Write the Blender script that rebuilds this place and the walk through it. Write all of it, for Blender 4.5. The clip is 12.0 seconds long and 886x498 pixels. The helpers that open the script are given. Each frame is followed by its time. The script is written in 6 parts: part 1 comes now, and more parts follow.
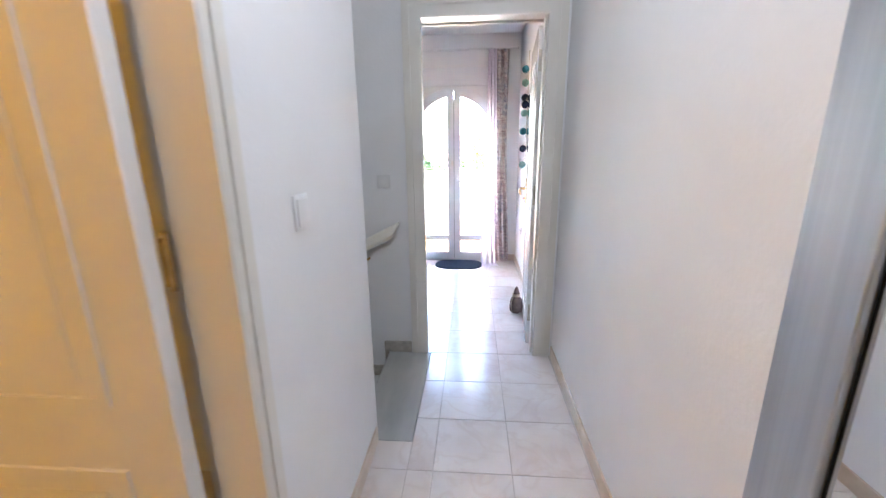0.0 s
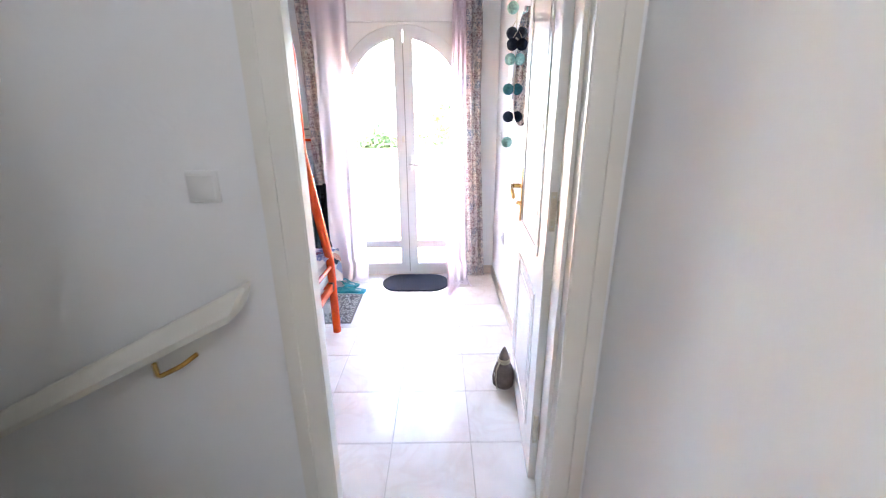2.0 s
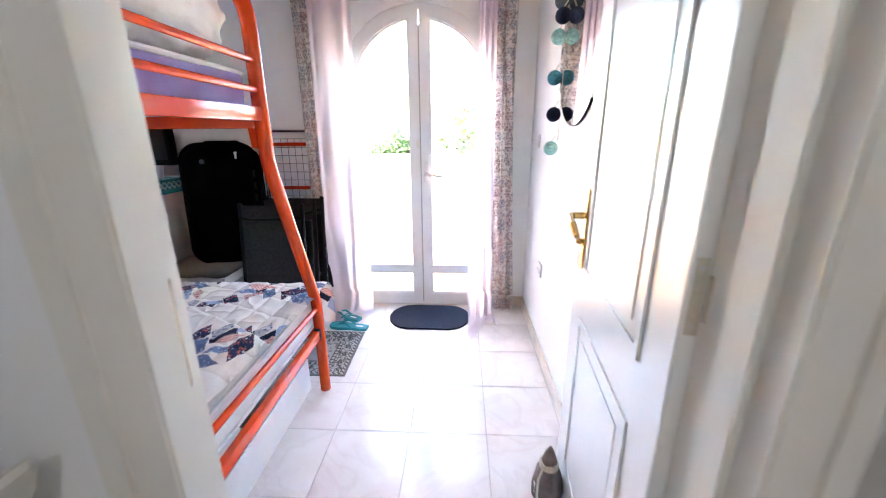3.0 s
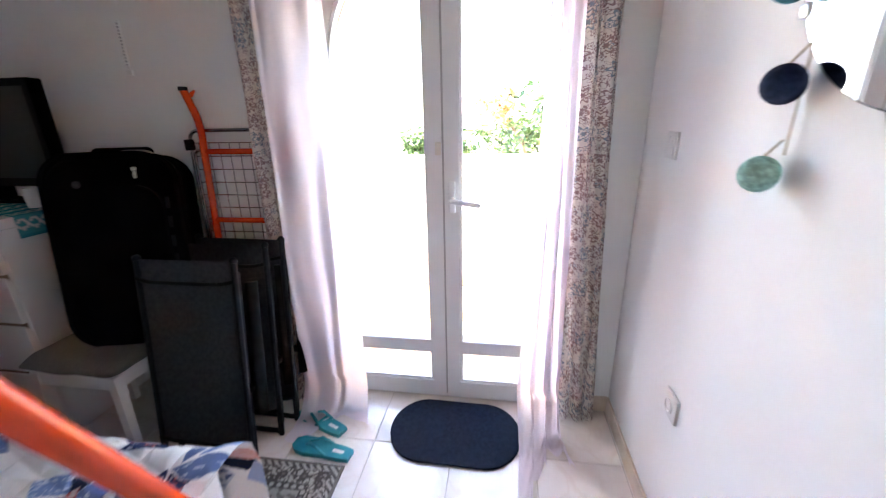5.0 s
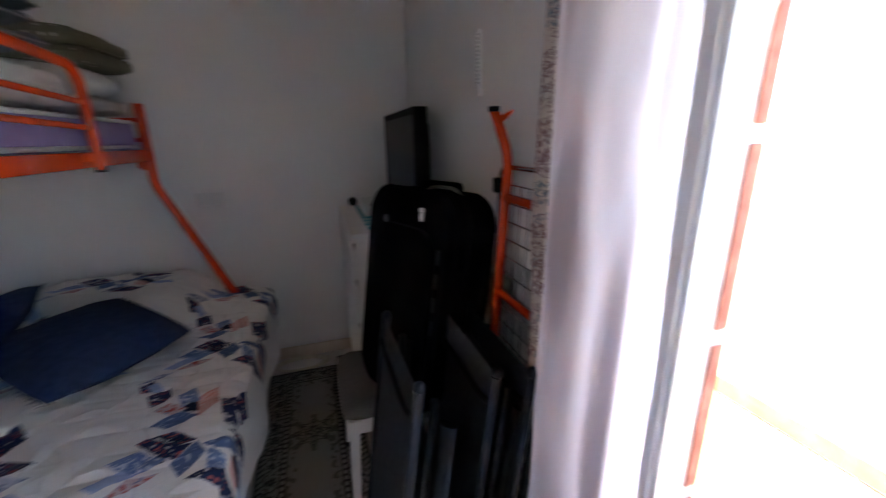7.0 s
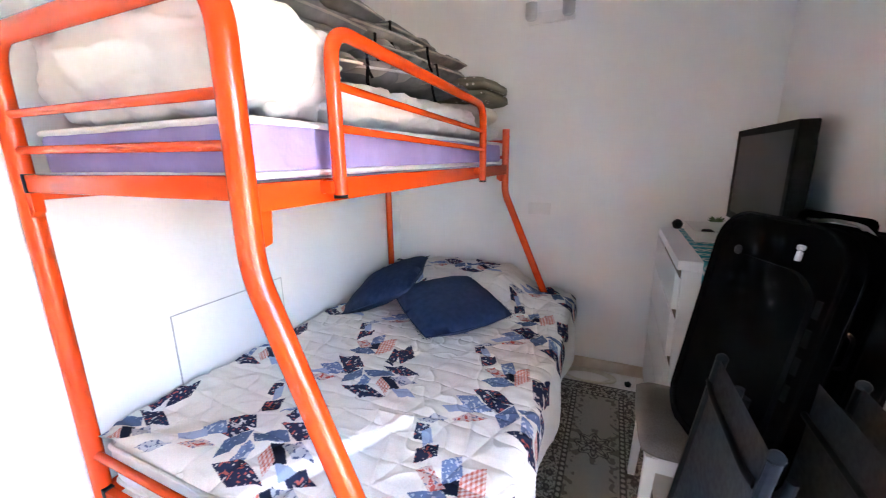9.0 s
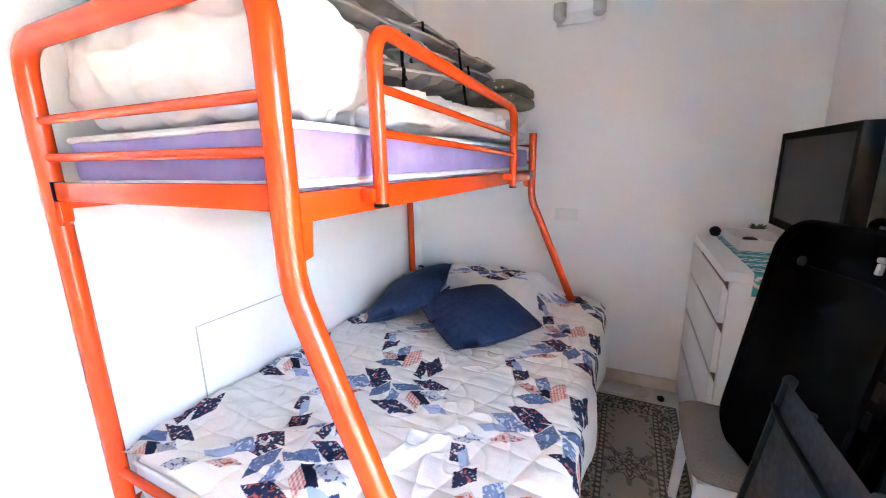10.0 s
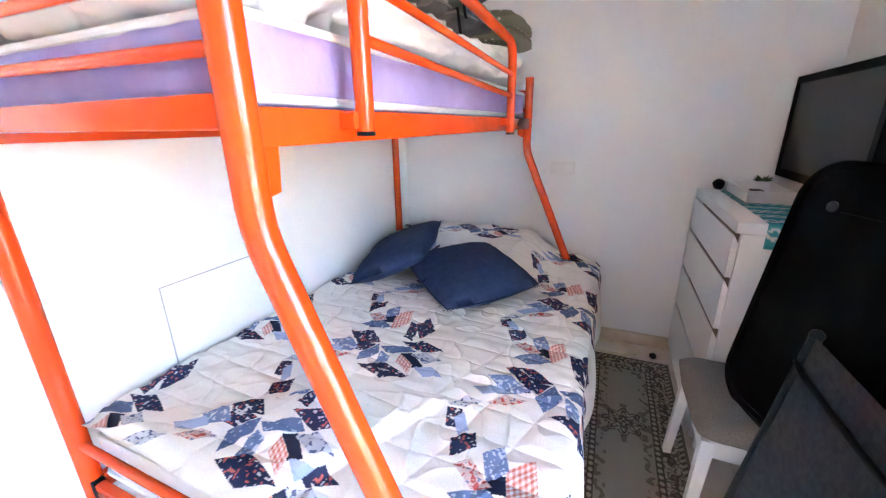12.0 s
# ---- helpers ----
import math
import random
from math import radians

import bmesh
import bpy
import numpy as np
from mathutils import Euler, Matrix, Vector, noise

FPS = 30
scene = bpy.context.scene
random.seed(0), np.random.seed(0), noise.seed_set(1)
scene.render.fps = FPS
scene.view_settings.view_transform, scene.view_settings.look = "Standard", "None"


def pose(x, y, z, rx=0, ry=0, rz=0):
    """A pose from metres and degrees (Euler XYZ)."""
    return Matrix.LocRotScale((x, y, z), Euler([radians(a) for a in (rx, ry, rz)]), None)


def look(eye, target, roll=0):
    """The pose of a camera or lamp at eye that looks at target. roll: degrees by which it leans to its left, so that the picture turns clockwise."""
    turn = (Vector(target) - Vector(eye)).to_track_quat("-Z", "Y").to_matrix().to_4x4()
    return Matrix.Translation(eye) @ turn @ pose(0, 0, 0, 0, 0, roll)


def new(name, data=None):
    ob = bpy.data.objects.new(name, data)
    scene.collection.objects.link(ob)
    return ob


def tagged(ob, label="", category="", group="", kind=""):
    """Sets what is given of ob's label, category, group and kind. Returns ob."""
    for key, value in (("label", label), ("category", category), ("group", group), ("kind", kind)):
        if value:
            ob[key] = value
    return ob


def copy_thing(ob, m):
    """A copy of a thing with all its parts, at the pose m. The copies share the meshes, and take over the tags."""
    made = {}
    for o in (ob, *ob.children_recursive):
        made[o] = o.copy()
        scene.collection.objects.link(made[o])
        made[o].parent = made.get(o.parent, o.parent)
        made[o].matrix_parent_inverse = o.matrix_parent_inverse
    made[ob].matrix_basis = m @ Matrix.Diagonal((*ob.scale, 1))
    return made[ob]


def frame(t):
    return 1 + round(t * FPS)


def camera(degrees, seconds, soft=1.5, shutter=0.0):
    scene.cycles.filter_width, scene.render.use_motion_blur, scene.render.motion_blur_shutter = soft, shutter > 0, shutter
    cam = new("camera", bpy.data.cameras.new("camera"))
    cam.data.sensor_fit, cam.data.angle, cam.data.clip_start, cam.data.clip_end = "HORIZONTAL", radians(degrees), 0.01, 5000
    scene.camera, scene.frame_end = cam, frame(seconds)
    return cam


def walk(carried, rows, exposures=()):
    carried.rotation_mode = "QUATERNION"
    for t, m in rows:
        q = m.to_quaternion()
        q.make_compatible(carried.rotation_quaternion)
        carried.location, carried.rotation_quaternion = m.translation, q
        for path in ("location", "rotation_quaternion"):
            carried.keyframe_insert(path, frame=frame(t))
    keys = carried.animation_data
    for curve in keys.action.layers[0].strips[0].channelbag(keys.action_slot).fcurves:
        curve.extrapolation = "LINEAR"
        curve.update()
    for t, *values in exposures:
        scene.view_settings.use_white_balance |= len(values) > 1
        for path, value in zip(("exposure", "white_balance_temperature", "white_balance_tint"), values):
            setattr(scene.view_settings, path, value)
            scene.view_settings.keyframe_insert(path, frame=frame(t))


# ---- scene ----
cam = camera(97.9, 12.0, soft=1.1, shutter=0.4)
PATH = [
    (0, (-0.056, 0.065, 1.315), (-0.208, 1.998, 0.828), -0.7),
    (0.5, (-0.032, 0.362, 1.289), (-0.079, 2.263, 0.67), -0.2),
    (1, (-0.041, 0.711, 1.282), (-0.079, 2.609, 0.653), -0.4),
    (1.5, (-0.019, 1.091, 1.296), (-0.02, 2.992, 0.674), -0.3),
    (2, (-0.005, 1.437, 1.287), (0.009, 3.342, 0.679), -0.4),
    (2.5, (0.004, 1.755, 1.266), (-0.013, 3.669, 0.684), -0.2),
    (4.3, (-0.03, 2.722, 1.277), (-0.293, 4.609, 0.67), -1.1),
    (4.5, (-0.019, 2.831, 1.275), (-0.284, 4.717, 0.666), -1.1),
    (5, (-0.046, 3.183, 1.292), (-0.338, 5.057, 0.658), -1.2),
    (5.5, (-0.054, 3.534, 1.307), (-0.433, 5.39, 0.665), -1.4),
    (6, (-0.092, 3.854, 1.348), (-0.949, 5.532, 0.679), -1.5),
    (6.5, (-0.233, 4.066, 1.336), (-1.627, 5.37, 0.739), -1.3),
    (7, (-0.271, 4.177, 1.353), (-2.107, 4.752, 0.804), -1.1),
    (7.5, (-0.242, 4.172, 1.365), (-2.168, 4.095, 0.834), -0.9),
    (7.7, (-0.223, 4.161, 1.366), (-2.142, 3.934, 0.849), -1.1),
    (9.3, (-0.19, 4.008, 1.374), (-1.945, 3.172, 0.93), -0.9),
    (9.5, (-0.195, 3.991, 1.375), (-1.953, 3.145, 0.936), -1.0),
    (10, (-0.216, 3.939, 1.377), (-1.972, 3.085, 0.944), -1.1),
    (10.5, (-0.24, 3.912, 1.378), (-1.996, 3.053, 0.955), -1.0),
    (11, (-0.265, 3.884, 1.362), (-2.018, 3.031, 0.915), -0.9),
    (11.5, (-0.27, 3.884, 1.337), (-2.006, 3.036, 0.823), -0.9),
    (12, (-0.311, 3.864, 1.304), (-2.055, 3.098, 0.693), -0.9),
]
EXPOSURES = [(0.0, 5.38, 6050, 10), (1.0, 5.48, 6150, 10), (2.0, 5.68, 6300, 10), (2.5, 5.54, 6400, 10), (4.5, 4.92, 6450, 9), (5.0, 4.66, 6500, 9), (5.5, 4.40, 6500, 9), (6.0, 4.24, 6450, 9), (6.5, 4.04, 6450, 9), (7.7, 4.00, 6450, 9), (9.3, 6.08, 6500, 10), (12.0, 6.14, 6450, 10)]
walk(cam, [(t, look(eye, target, roll)) for t, eye, target, roll in PATH], EXPOSURES)

# ---------------------------------------------------------------- light
world = bpy.data.worlds.new("world")
scene.world = world
world.use_nodes = True
wn = world.node_tree
sky = wn.nodes.new("ShaderNodeTexSky")
sky.sky_type, sky.sun_disc = "NISHITA", False
sky.sun_elevation, sky.sun_rotation = radians(50), radians(-70)
wn.links.new(sky.outputs[0], wn.nodes["Background"].inputs[0])
wn.nodes["Background"].inputs[1].default_value = 0.15
sun = new("sun", bpy.data.lights.new("sun", "SUN"))
sun.data.energy, sun.data.angle, sun.data.color = 4.6, radians(0.5), (1.0, 0.95, 0.87)
sun.matrix_world = look((-6, 5.6, 9), (0, 6.6, 0))


def lamp(name, place, watts, colour, size=0.1):
    ob = new(name, bpy.data.lights.new(name, "POINT"))
    ob.data.energy, ob.data.color, ob.data.shadow_soft_size = watts, colour, size
    ob.matrix_world = Matrix.Translation(place)
    return ob


lamp("side_room_bulb", (-1.3, -0.5, 2.38), 0.47, (1.0, 0.47, 0.02))
# added fill for the hall walls, whose real light source is unknown
lamp("hall_fill", (0.1, 0.6, 2.40), 0.42, (0.87, 0.90, 1.0), 0.12)
# weak fill added to brighten the stairwell, no lamp known there
lamp("stair_fill", (-1.5, 2.05, 2.30), 0.035, (1.0, 0.96, 0.90), 0.12)


# ---------------------------------------------------------------- materials
def material(name, colour, rough=0.5, metal=0.0, spec=0.5):
    m = bpy.data.materials.new(name)
    m.use_nodes = True
    b = m.node_tree.nodes["Principled BSDF"]
    b.inputs["Base Color"].default_value = (*colour, 1)
    b.inputs["Roughness"].default_value, b.inputs["Metallic"].default_value = rough, metal
    b.inputs["Specular IOR Level"].default_value = spec
    return m


def node(m, kind, **inputs):
    n = m.node_tree.nodes.new(kind)
    for k, v in inputs.items():
        n.inputs[k].default_value = v
    return n


def wire(m, a, b):
    m.node_tree.links.new(a, b)


def coords(m, scale=(1, 1, 1)):
    c, p = node(m, "ShaderNodeNewGeometry"), node(m, "ShaderNodeMapping", Scale=scale)
    wire(m, c.outputs["Position"], p.inputs["Vector"])
    return p.outputs["Vector"]


def ramp(m, fac, stops):
    r = m.node_tree.nodes.new("ShaderNodeValToRGB")
    while len(r.color_ramp.elements) < len(stops):
        r.color_ramp.elements.new(0.5)
    for e, (at, c) in zip(r.color_ramp.elements, stops):
        e.position, e.color = at, (*c, 1)
    wire(m, fac, r.inputs["Fac"])
    return r.outputs["Color"]


def mottle(m, c1, c2, scale, lo=0.35, hi=0.65, detail=5.0, stretch=(1, 1, 1), slot="Base Color"):
    n = node(m, "ShaderNodeTexNoise", Scale=scale, Detail=detail)
    wire(m, coords(m, stretch), n.inputs["Vector"])
    out = ramp(m, n.outputs["Fac"], [(lo, c1), (hi, c2)])
    wire(m, out, m.node_tree.nodes["Principled BSDF"].inputs[slot])
    return out


def relief(m, scale, strength, distance=0.002, detail=4.0, stretch=(1, 1, 1)):
    n = node(m, "ShaderNodeTexNoise", Scale=scale, Detail=detail)
    wire(m, coords(m, stretch), n.inputs["Vector"])
    b = node(m, "ShaderNodeBump", Strength=strength, Distance=distance)
    wire(m, n.outputs["Fac"], b.inputs["Height"])
    wire(m, b.outputs["Normal"], m.node_tree.nodes["Principled BSDF"].inputs["Normal"])


PAINT = material("wall_paint", (0.82, 0.81, 0.79), 0.85)
mottle(PAINT, (0.845, 0.84, 0.825), (0.885, 0.88, 0.87), 1.7)
relief(PAINT, 60, 0.28, 0.003)
CEIL = material("ceiling_paint", (0.84, 0.84, 0.83), 0.9)
mottle(CEIL, (0.85, 0.85, 0.84), (0.88, 0.88, 0.87), 2.0)
relief(CEIL, 70, 0.3, 0.002)
GROUT = material("grout", (0.6, 0.54, 0.48), 0.7)
mottle(GROUT, (0.56, 0.49, 0.43), (0.65, 0.59, 0.54), 9)
TILE = material("marbled_tile", (0.72, 0.6, 0.5), 0.19)
blur = node(TILE, "ShaderNodeTexNoise", Scale=4.0, Detail=8.0)
info = TILE.node_tree.nodes.new("ShaderNodeObjectInfo")
shift = node(TILE, "ShaderNodeVectorMath")
shift.operation = "MULTIPLY_ADD"
shift.inputs[1].default_value = (40, 40, 40)
wire(TILE, info.outputs["Random"], shift.inputs[0])
wire(TILE, coords(TILE), shift.inputs[2])
wire(TILE, shift.outputs[0], blur.inputs["Vector"])
vein = node(TILE, "ShaderNodeTexNoise", Scale=3.2, Detail=6.0, Distortion=1.6)
wire(TILE, shift.outputs[0], vein.inputs["Vector"])
cloudy = ramp(TILE, blur.outputs["Fac"], [(0.3, (0.74, 0.66, 0.60)), (0.65, (0.84, 0.79, 0.745))])
lines = ramp(TILE, vein.outputs["Fac"], [(0.45, (1, 1, 1)), (0.5, (0.78, 0.68, 0.62)), (0.56, (1, 1, 1))])
tone = TILE.node_tree.nodes.new("ShaderNodeMix")
tone.data_type, tone.blend_type = "RGBA", "MULTIPLY"
tone.inputs[0].default_value = 0.25
wire(TILE, cloudy, tone.inputs[6]), wire(TILE, lines, tone.inputs[7])
wire(TILE, tone.outputs[2], TILE.node_tree.nodes["Principled BSDF"].inputs["Base Color"])
SKIRT = material("skirting_tile", (0.72, 0.6, 0.48), 0.3)
mottle(SKIRT, (0.62, 0.5, 0.38), (0.76, 0.66, 0.55), 7)
MARBLE = material("grey_marble", (0.5, 0.5, 0.48), 0.22)
mottle(MARBLE, (0.36, 0.37, 0.36), (0.58, 0.58, 0.56), 4.0, 0.3, 0.7, 10.0, (1, 0.3, 1))
MARBLE2 = material("veined_marble", (0.5, 0.45, 0.38), 0.3)
mottle(MARBLE2, (0.28, 0.24, 0.19), (0.62, 0.57, 0.5), 14, 0.3, 0.7, 9.0)
GLOSS = material("cream_gloss_paint", (0.80, 0.77, 0.69), 0.32)
mottle(GLOSS, (0.78, 0.75, 0.67), (0.82, 0.79, 0.72), 3)
DOORW = material("white_gloss_paint", (0.82, 0.81, 0.78), 0.25)
mottle(DOORW, (0.80, 0.79, 0.76), (0.84, 0.83, 0.80), 3)
UPVC = material("white_window_plastic", (0.87, 0.88, 0.89), 0.25)
mottle(UPVC, (0.86, 0.87, 0.88), (0.89, 0.90, 0.91), 4)
ORANGE = material("orange_enamel", (0.7, 0.055, 0.005), 0.2)
mottle(ORANGE, (0.66, 0.050, 0.0045), (0.72, 0.062, 0.006), 6)
BRASS = material("brass", (0.62, 0.40, 0.13), 0.25, 1.0)
mottle(BRASS, (0.5, 0.3, 0.09), (0.7, 0.48, 0.18), 30)
STEEL = material("steel", (0.6, 0.6, 0.6), 0.3, 1.0)
mottle(STEEL, (0.5, 0.5, 0.5), (0.66, 0.66, 0.66), 25)
ALU = material("brushed_aluminium", (0.74, 0.76, 0.80), 0.42, 1.0)
mottle(ALU, (0.56, 0.58, 0.62), (0.66, 0.68, 0.72), 40, stretch=(1, 1, 0.02))
MIRROR = material("mirror", (0.92, 0.93, 0.94), 0.0, 1.0)
BLACK = material("black_plastic", (0.009, 0.009, 0.011), 0.65, spec=0.15)
mottle(BLACK, (0.005, 0.005, 0.0055), (0.010, 0.010, 0.011), 20)
CASE = material("black_case_fabric", (0.005, 0.005, 0.006), 0.95, spec=0.03)
mottle(CASE, (0.003, 0.003, 0.0035), (0.006, 0.006, 0.007), 8)
relief(CASE, 500, 0.4, 0.001)
GREYCLOTH = material("dark_grey_mesh_cloth", (0.035, 0.036, 0.042), 0.85, spec=0.1)
mottle(GREYCLOTH, (0.032, 0.033, 0.038), (0.047, 0.048, 0.054), 60)
relief(GREYCLOTH, 900, 0.5, 0.001)
LILAC = material("lilac_mattress_cover", (0.46, 0.40, 0.62), 0.85, spec=0.2)
mottle(LILAC, (0.31, 0.255, 0.50), (0.36, 0.30, 0.56), 9)
relief(LILAC, 14, 0.5, 0.02, 3.0)
WHITECLOTH = material("white_bedding", (0.82, 0.80, 0.77), 0.9, spec=0.2)
mottle(WHITECLOTH, (0.70, 0.685, 0.655), (0.77, 0.755, 0.73), 7)
relief(WHITECLOTH, 13, 0.35, 0.02, 4.0, (1.4, 0.7, 1))
NAVY = material("navy_cushion_cloth", (0.026, 0.048, 0.12), 0.9, spec=0.2)
mottle(NAVY, (0.014, 0.028, 0.075), (0.024, 0.042, 0.10), 35)
LAQ = material("white_lacquer", (0.80, 0.79, 0.77), 0.35)
mottle(LAQ, (0.78, 0.77, 0.75), (0.82, 0.81, 0.79), 3)
RUBBER = material("navy_mat_pile", (0.012, 0.018, 0.04), 0.95, spec=0.2)
mottle(RUBBER, (0.005, 0.008, 0.018), (0.011, 0.016, 0.032), 60)
relief(RUBBER, 400, 0.8, 0.003)
GLASS = material("window_glass", (1, 1, 1), 0.0)
GLASS.node_tree.nodes["Principled BSDF"].inputs["Transmission Weight"].default_value = 1.0
GLASS.node_tree.nodes["Principled BSDF"].inputs["IOR"].default_value = 1.1


def cell_mix(m, a, b, fac):
    n = m.node_tree.nodes.new("ShaderNodeMix")
    n.data_type = "RGBA"
    for socket, v in ((n.inputs[6], a), (n.inputs[7], b)):
        if isinstance(v, tuple):
            socket.default_value = (*v, 1)
        else:
            wire(m, v, socket)
    wire(m, fac, n.inputs[0]) if not isinstance(fac, float) else setattr(n.inputs[0], "default_value", fac)
    return n.outputs[2]


def base(m):
    return m.node_tree.nodes["Principled BSDF"].inputs["Base Color"]


def painted(name, rough=0.9, grain=0.12, scale=260, bump=0.5):
    """Cloth whose print lies in the mesh's colour attribute, with small flecks of thread."""
    m = material(name, (0.8, 0.8, 0.8), rough, spec=0.15)
    at = m.node_tree.nodes.new("ShaderNodeVertexColor")
    at.layer_name = "print"
    n = node(m, "ShaderNodeTexNoise", Scale=scale, Detail=3.0)
    wire(m, coords(m), n.inputs["Vector"])
    r = ramp(m, n.outputs["Fac"], [(0.35, (1 - 3 * grain,) * 3), (0.65, (1.0, 1.0, 1.0))])
    mul = m.node_tree.nodes.new("ShaderNodeMix")
    mul.data_type, mul.blend_type = "RGBA", "MULTIPLY"
    mul.inputs[0].default_value = 1.0
    wire(m, at.outputs["Color"], mul.inputs[6]), wire(m, r, mul.inputs[7])
    wire(m, mul.outputs[2], base(m))
    relief(m, 500, bump, 0.001)
    return m


SPREAD = painted("patchwork_print", 0.9, 0.03)
RUG = painted("rug_pile", 0.98, 0.12, 400, 0.8)
RUNNER = painted("runner_print", 0.85, 0.04)


def thin(m, share, colour):
    """Lets part of the light through the cloth."""
    out = m.node_tree.nodes["Material Output"]
    b = m.node_tree.nodes["Principled BSDF"]
    tr = node(m, "ShaderNodeBsdfTranslucent", Color=(*colour, 1))
    mix = node(m, "ShaderNodeMixShader", Fac=share)
    wire(m, b.outputs[0], mix.inputs[1]), wire(m, tr.outputs[0], mix.inputs[2])
    wire(m, mix.outputs[0], out.inputs["Surface"])
    return mix


SHEER = material("lilac_sheer_voile", (0.62, 0.53, 0.60), 0.8, spec=0.15)
mottle(SHEER, (0.70, 0.63, 0.68), (0.77, 0.70, 0.745), 160, stretch=(1, 1, 0.05))
relief(SHEER, 700, 0.3, 0.001)
mixed = thin(SHEER, 0.74, (0.88, 0.82, 0.88))
clear = node(SHEER, "ShaderNodeBsdfTransparent")
veil = node(SHEER, "ShaderNodeMixShader", Fac=0.05)
wire(SHEER, mixed.outputs[0], veil.inputs[1]), wire(SHEER, clear.outputs[0], veil.inputs[2])
wire(SHEER, veil.outputs[0], SHEER.node_tree.nodes["Material Output"].inputs["Surface"])


def maths(m, op, a, b=None):
    n = m.node_tree.nodes.new("ShaderNodeMath")
    n.operation = op
    for socket, v in zip(n.inputs, (a, b)):
        if isinstance(v, (int, float)):
            socket.default_value = v
        elif v is not None:
            wire(m, v, socket)
    return n.outputs[0]


def flower_layer(m, where, scale, petals, size, shift):
    """A mask of scattered flowers with a paler ring, and a random value for each flower."""
    move = node(m, "ShaderNodeMapping", Location=shift)
    wire(m, where, move.inputs["Vector"])
    cells = node(m, "ShaderNodeTexVoronoi", Scale=scale, Randomness=0.55)
    cells.voronoi_dimensions = "2D"
    wire(m, move.outputs["Vector"], cells.inputs["Vector"])
    grown = m.node_tree.nodes.new("ShaderNodeVectorMath")
    grown.operation = "SCALE"
    grown.inputs["Scale"].default_value = scale
    wire(m, move.outputs["Vector"], grown.inputs[0])
    centre = m.node_tree.nodes.new("ShaderNodeVectorMath")
    centre.operation = "SCALE"
    centre.inputs["Scale"].default_value = scale
    wire(m, cells.outputs["Position"], centre.inputs[0])
    local = m.node_tree.nodes.new("ShaderNodeVectorMath")
    local.operation = "SUBTRACT"
    wire(m, grown.outputs[0], local.inputs[0]), wire(m, centre.outputs[0], local.inputs[1])
    xyz = m.node_tree.nodes.new("ShaderNodeSeparateXYZ")
    wire(m, local.outputs[0], xyz.inputs[0])
    turn = maths(m, "ARCTAN2", xyz.outputs[1], xyz.outputs[0])
    reach = maths(m, "ADD", maths(m, "MULTIPLY", maths(m, "COSINE", maths(m, "MULTIPLY", turn, petals)), 0.28 * size), size)
    share = maths(m, "DIVIDE", cells.outputs["Distance"], reach)
    whole = maths(m, "LESS_THAN", share, 1.0)
    hollow = maths(m, "MULTIPLY", maths(m, "GREATER_THAN", share, 0.34), maths(m, "LESS_THAN", share, 0.72))
    pick = m.node_tree.nodes.new("ShaderNodeSeparateColor")
    wire(m, cells.outputs["Color"], pick.inputs[0])
    return maths(m, "SUBTRACT", whole, maths(m, "MULTIPLY", hollow, whole)), pick.outputs[0]


PRINT = material("curtain_print", (0.8, 0.75, 0.7), 0.9, spec=0.15)
flat_cloth = PRINT.node_tree.nodes.new("ShaderNodeAttribute")
flat_cloth.attribute_name = "rest"
big, big_pick = flower_layer(PRINT, flat_cloth.outputs["Vector"], 14.0, 6.0, 0.31, (0.0, 0.0, 0.0))
small, small_pick = flower_layer(PRINT, flat_cloth.outputs["Vector"], 30.0, 5.0, 0.30, (0.31, 0.17, 0.0))
stems = node(PRINT, "ShaderNodeTexNoise", Scale=26.0, Detail=1.0, Distortion=1.2)
wire(PRINT, flat_cloth.outputs["Vector"], stems.inputs["Vector"])
stem = maths(PRINT, "LESS_THAN", maths(PRINT, "ABSOLUTE", maths(PRINT, "SUBTRACT", stems.outputs["Fac"], 0.5)), 0.013)
IVORY, MAUVE, SLATE = (0.78, 0.72, 0.66), (0.25, 0.135, 0.14), (0.14, 0.215, 0.29)
tone_1 = cell_mix(PRINT, MAUVE, SLATE, maths(PRINT, "GREATER_THAN", big_pick, 0.68))
tone_2 = cell_mix(PRINT, MAUVE, SLATE, maths(PRINT, "GREATER_THAN", small_pick, 0.72))
dyed = cell_mix(PRINT, IVORY, MAUVE, stem)
dyed = cell_mix(PRINT, dyed, tone_2, small)
dyed = cell_mix(PRINT, dyed, tone_1, big)
wire(PRINT, dyed, base(PRINT))
relief(PRINT, 500, 0.4, 0.001)
thin(PRINT, 0.2, (0.7, 0.6, 0.55))
HINGE = material("pale_plated_steel", (0.6, 0.55, 0.43), 0.35, 0.2)
mottle(HINGE, (0.52, 0.47, 0.36), (0.66, 0.61, 0.50), 25)
# dark brown that carries the shade inside the drawer gaps
GAPSHADE = material("drawer_gap_shade", (0.22, 0.17, 0.12), 0.9)
mottle(GAPSHADE, (0.18, 0.135, 0.095), (0.26, 0.20, 0.15), 40)
PADGREY = material("grey_pad_cloth", (0.16, 0.155, 0.155), 0.9, spec=0.2)
mottle(PADGREY, (0.16, 0.155, 0.155), (0.24, 0.235, 0.23), 12)
relief(PADGREY, 600, 0.5, 0.001)
PADBEIGE = material("taupe_pad_cloth", (0.36, 0.33, 0.30), 0.9, spec=0.2)
mottle(PADBEIGE, (0.32, 0.29, 0.265), (0.40, 0.37, 0.34), 12)
OLIVE = material("olive_dotted_blanket", (0.2, 0.18, 0.13), 0.95, spec=0.1)
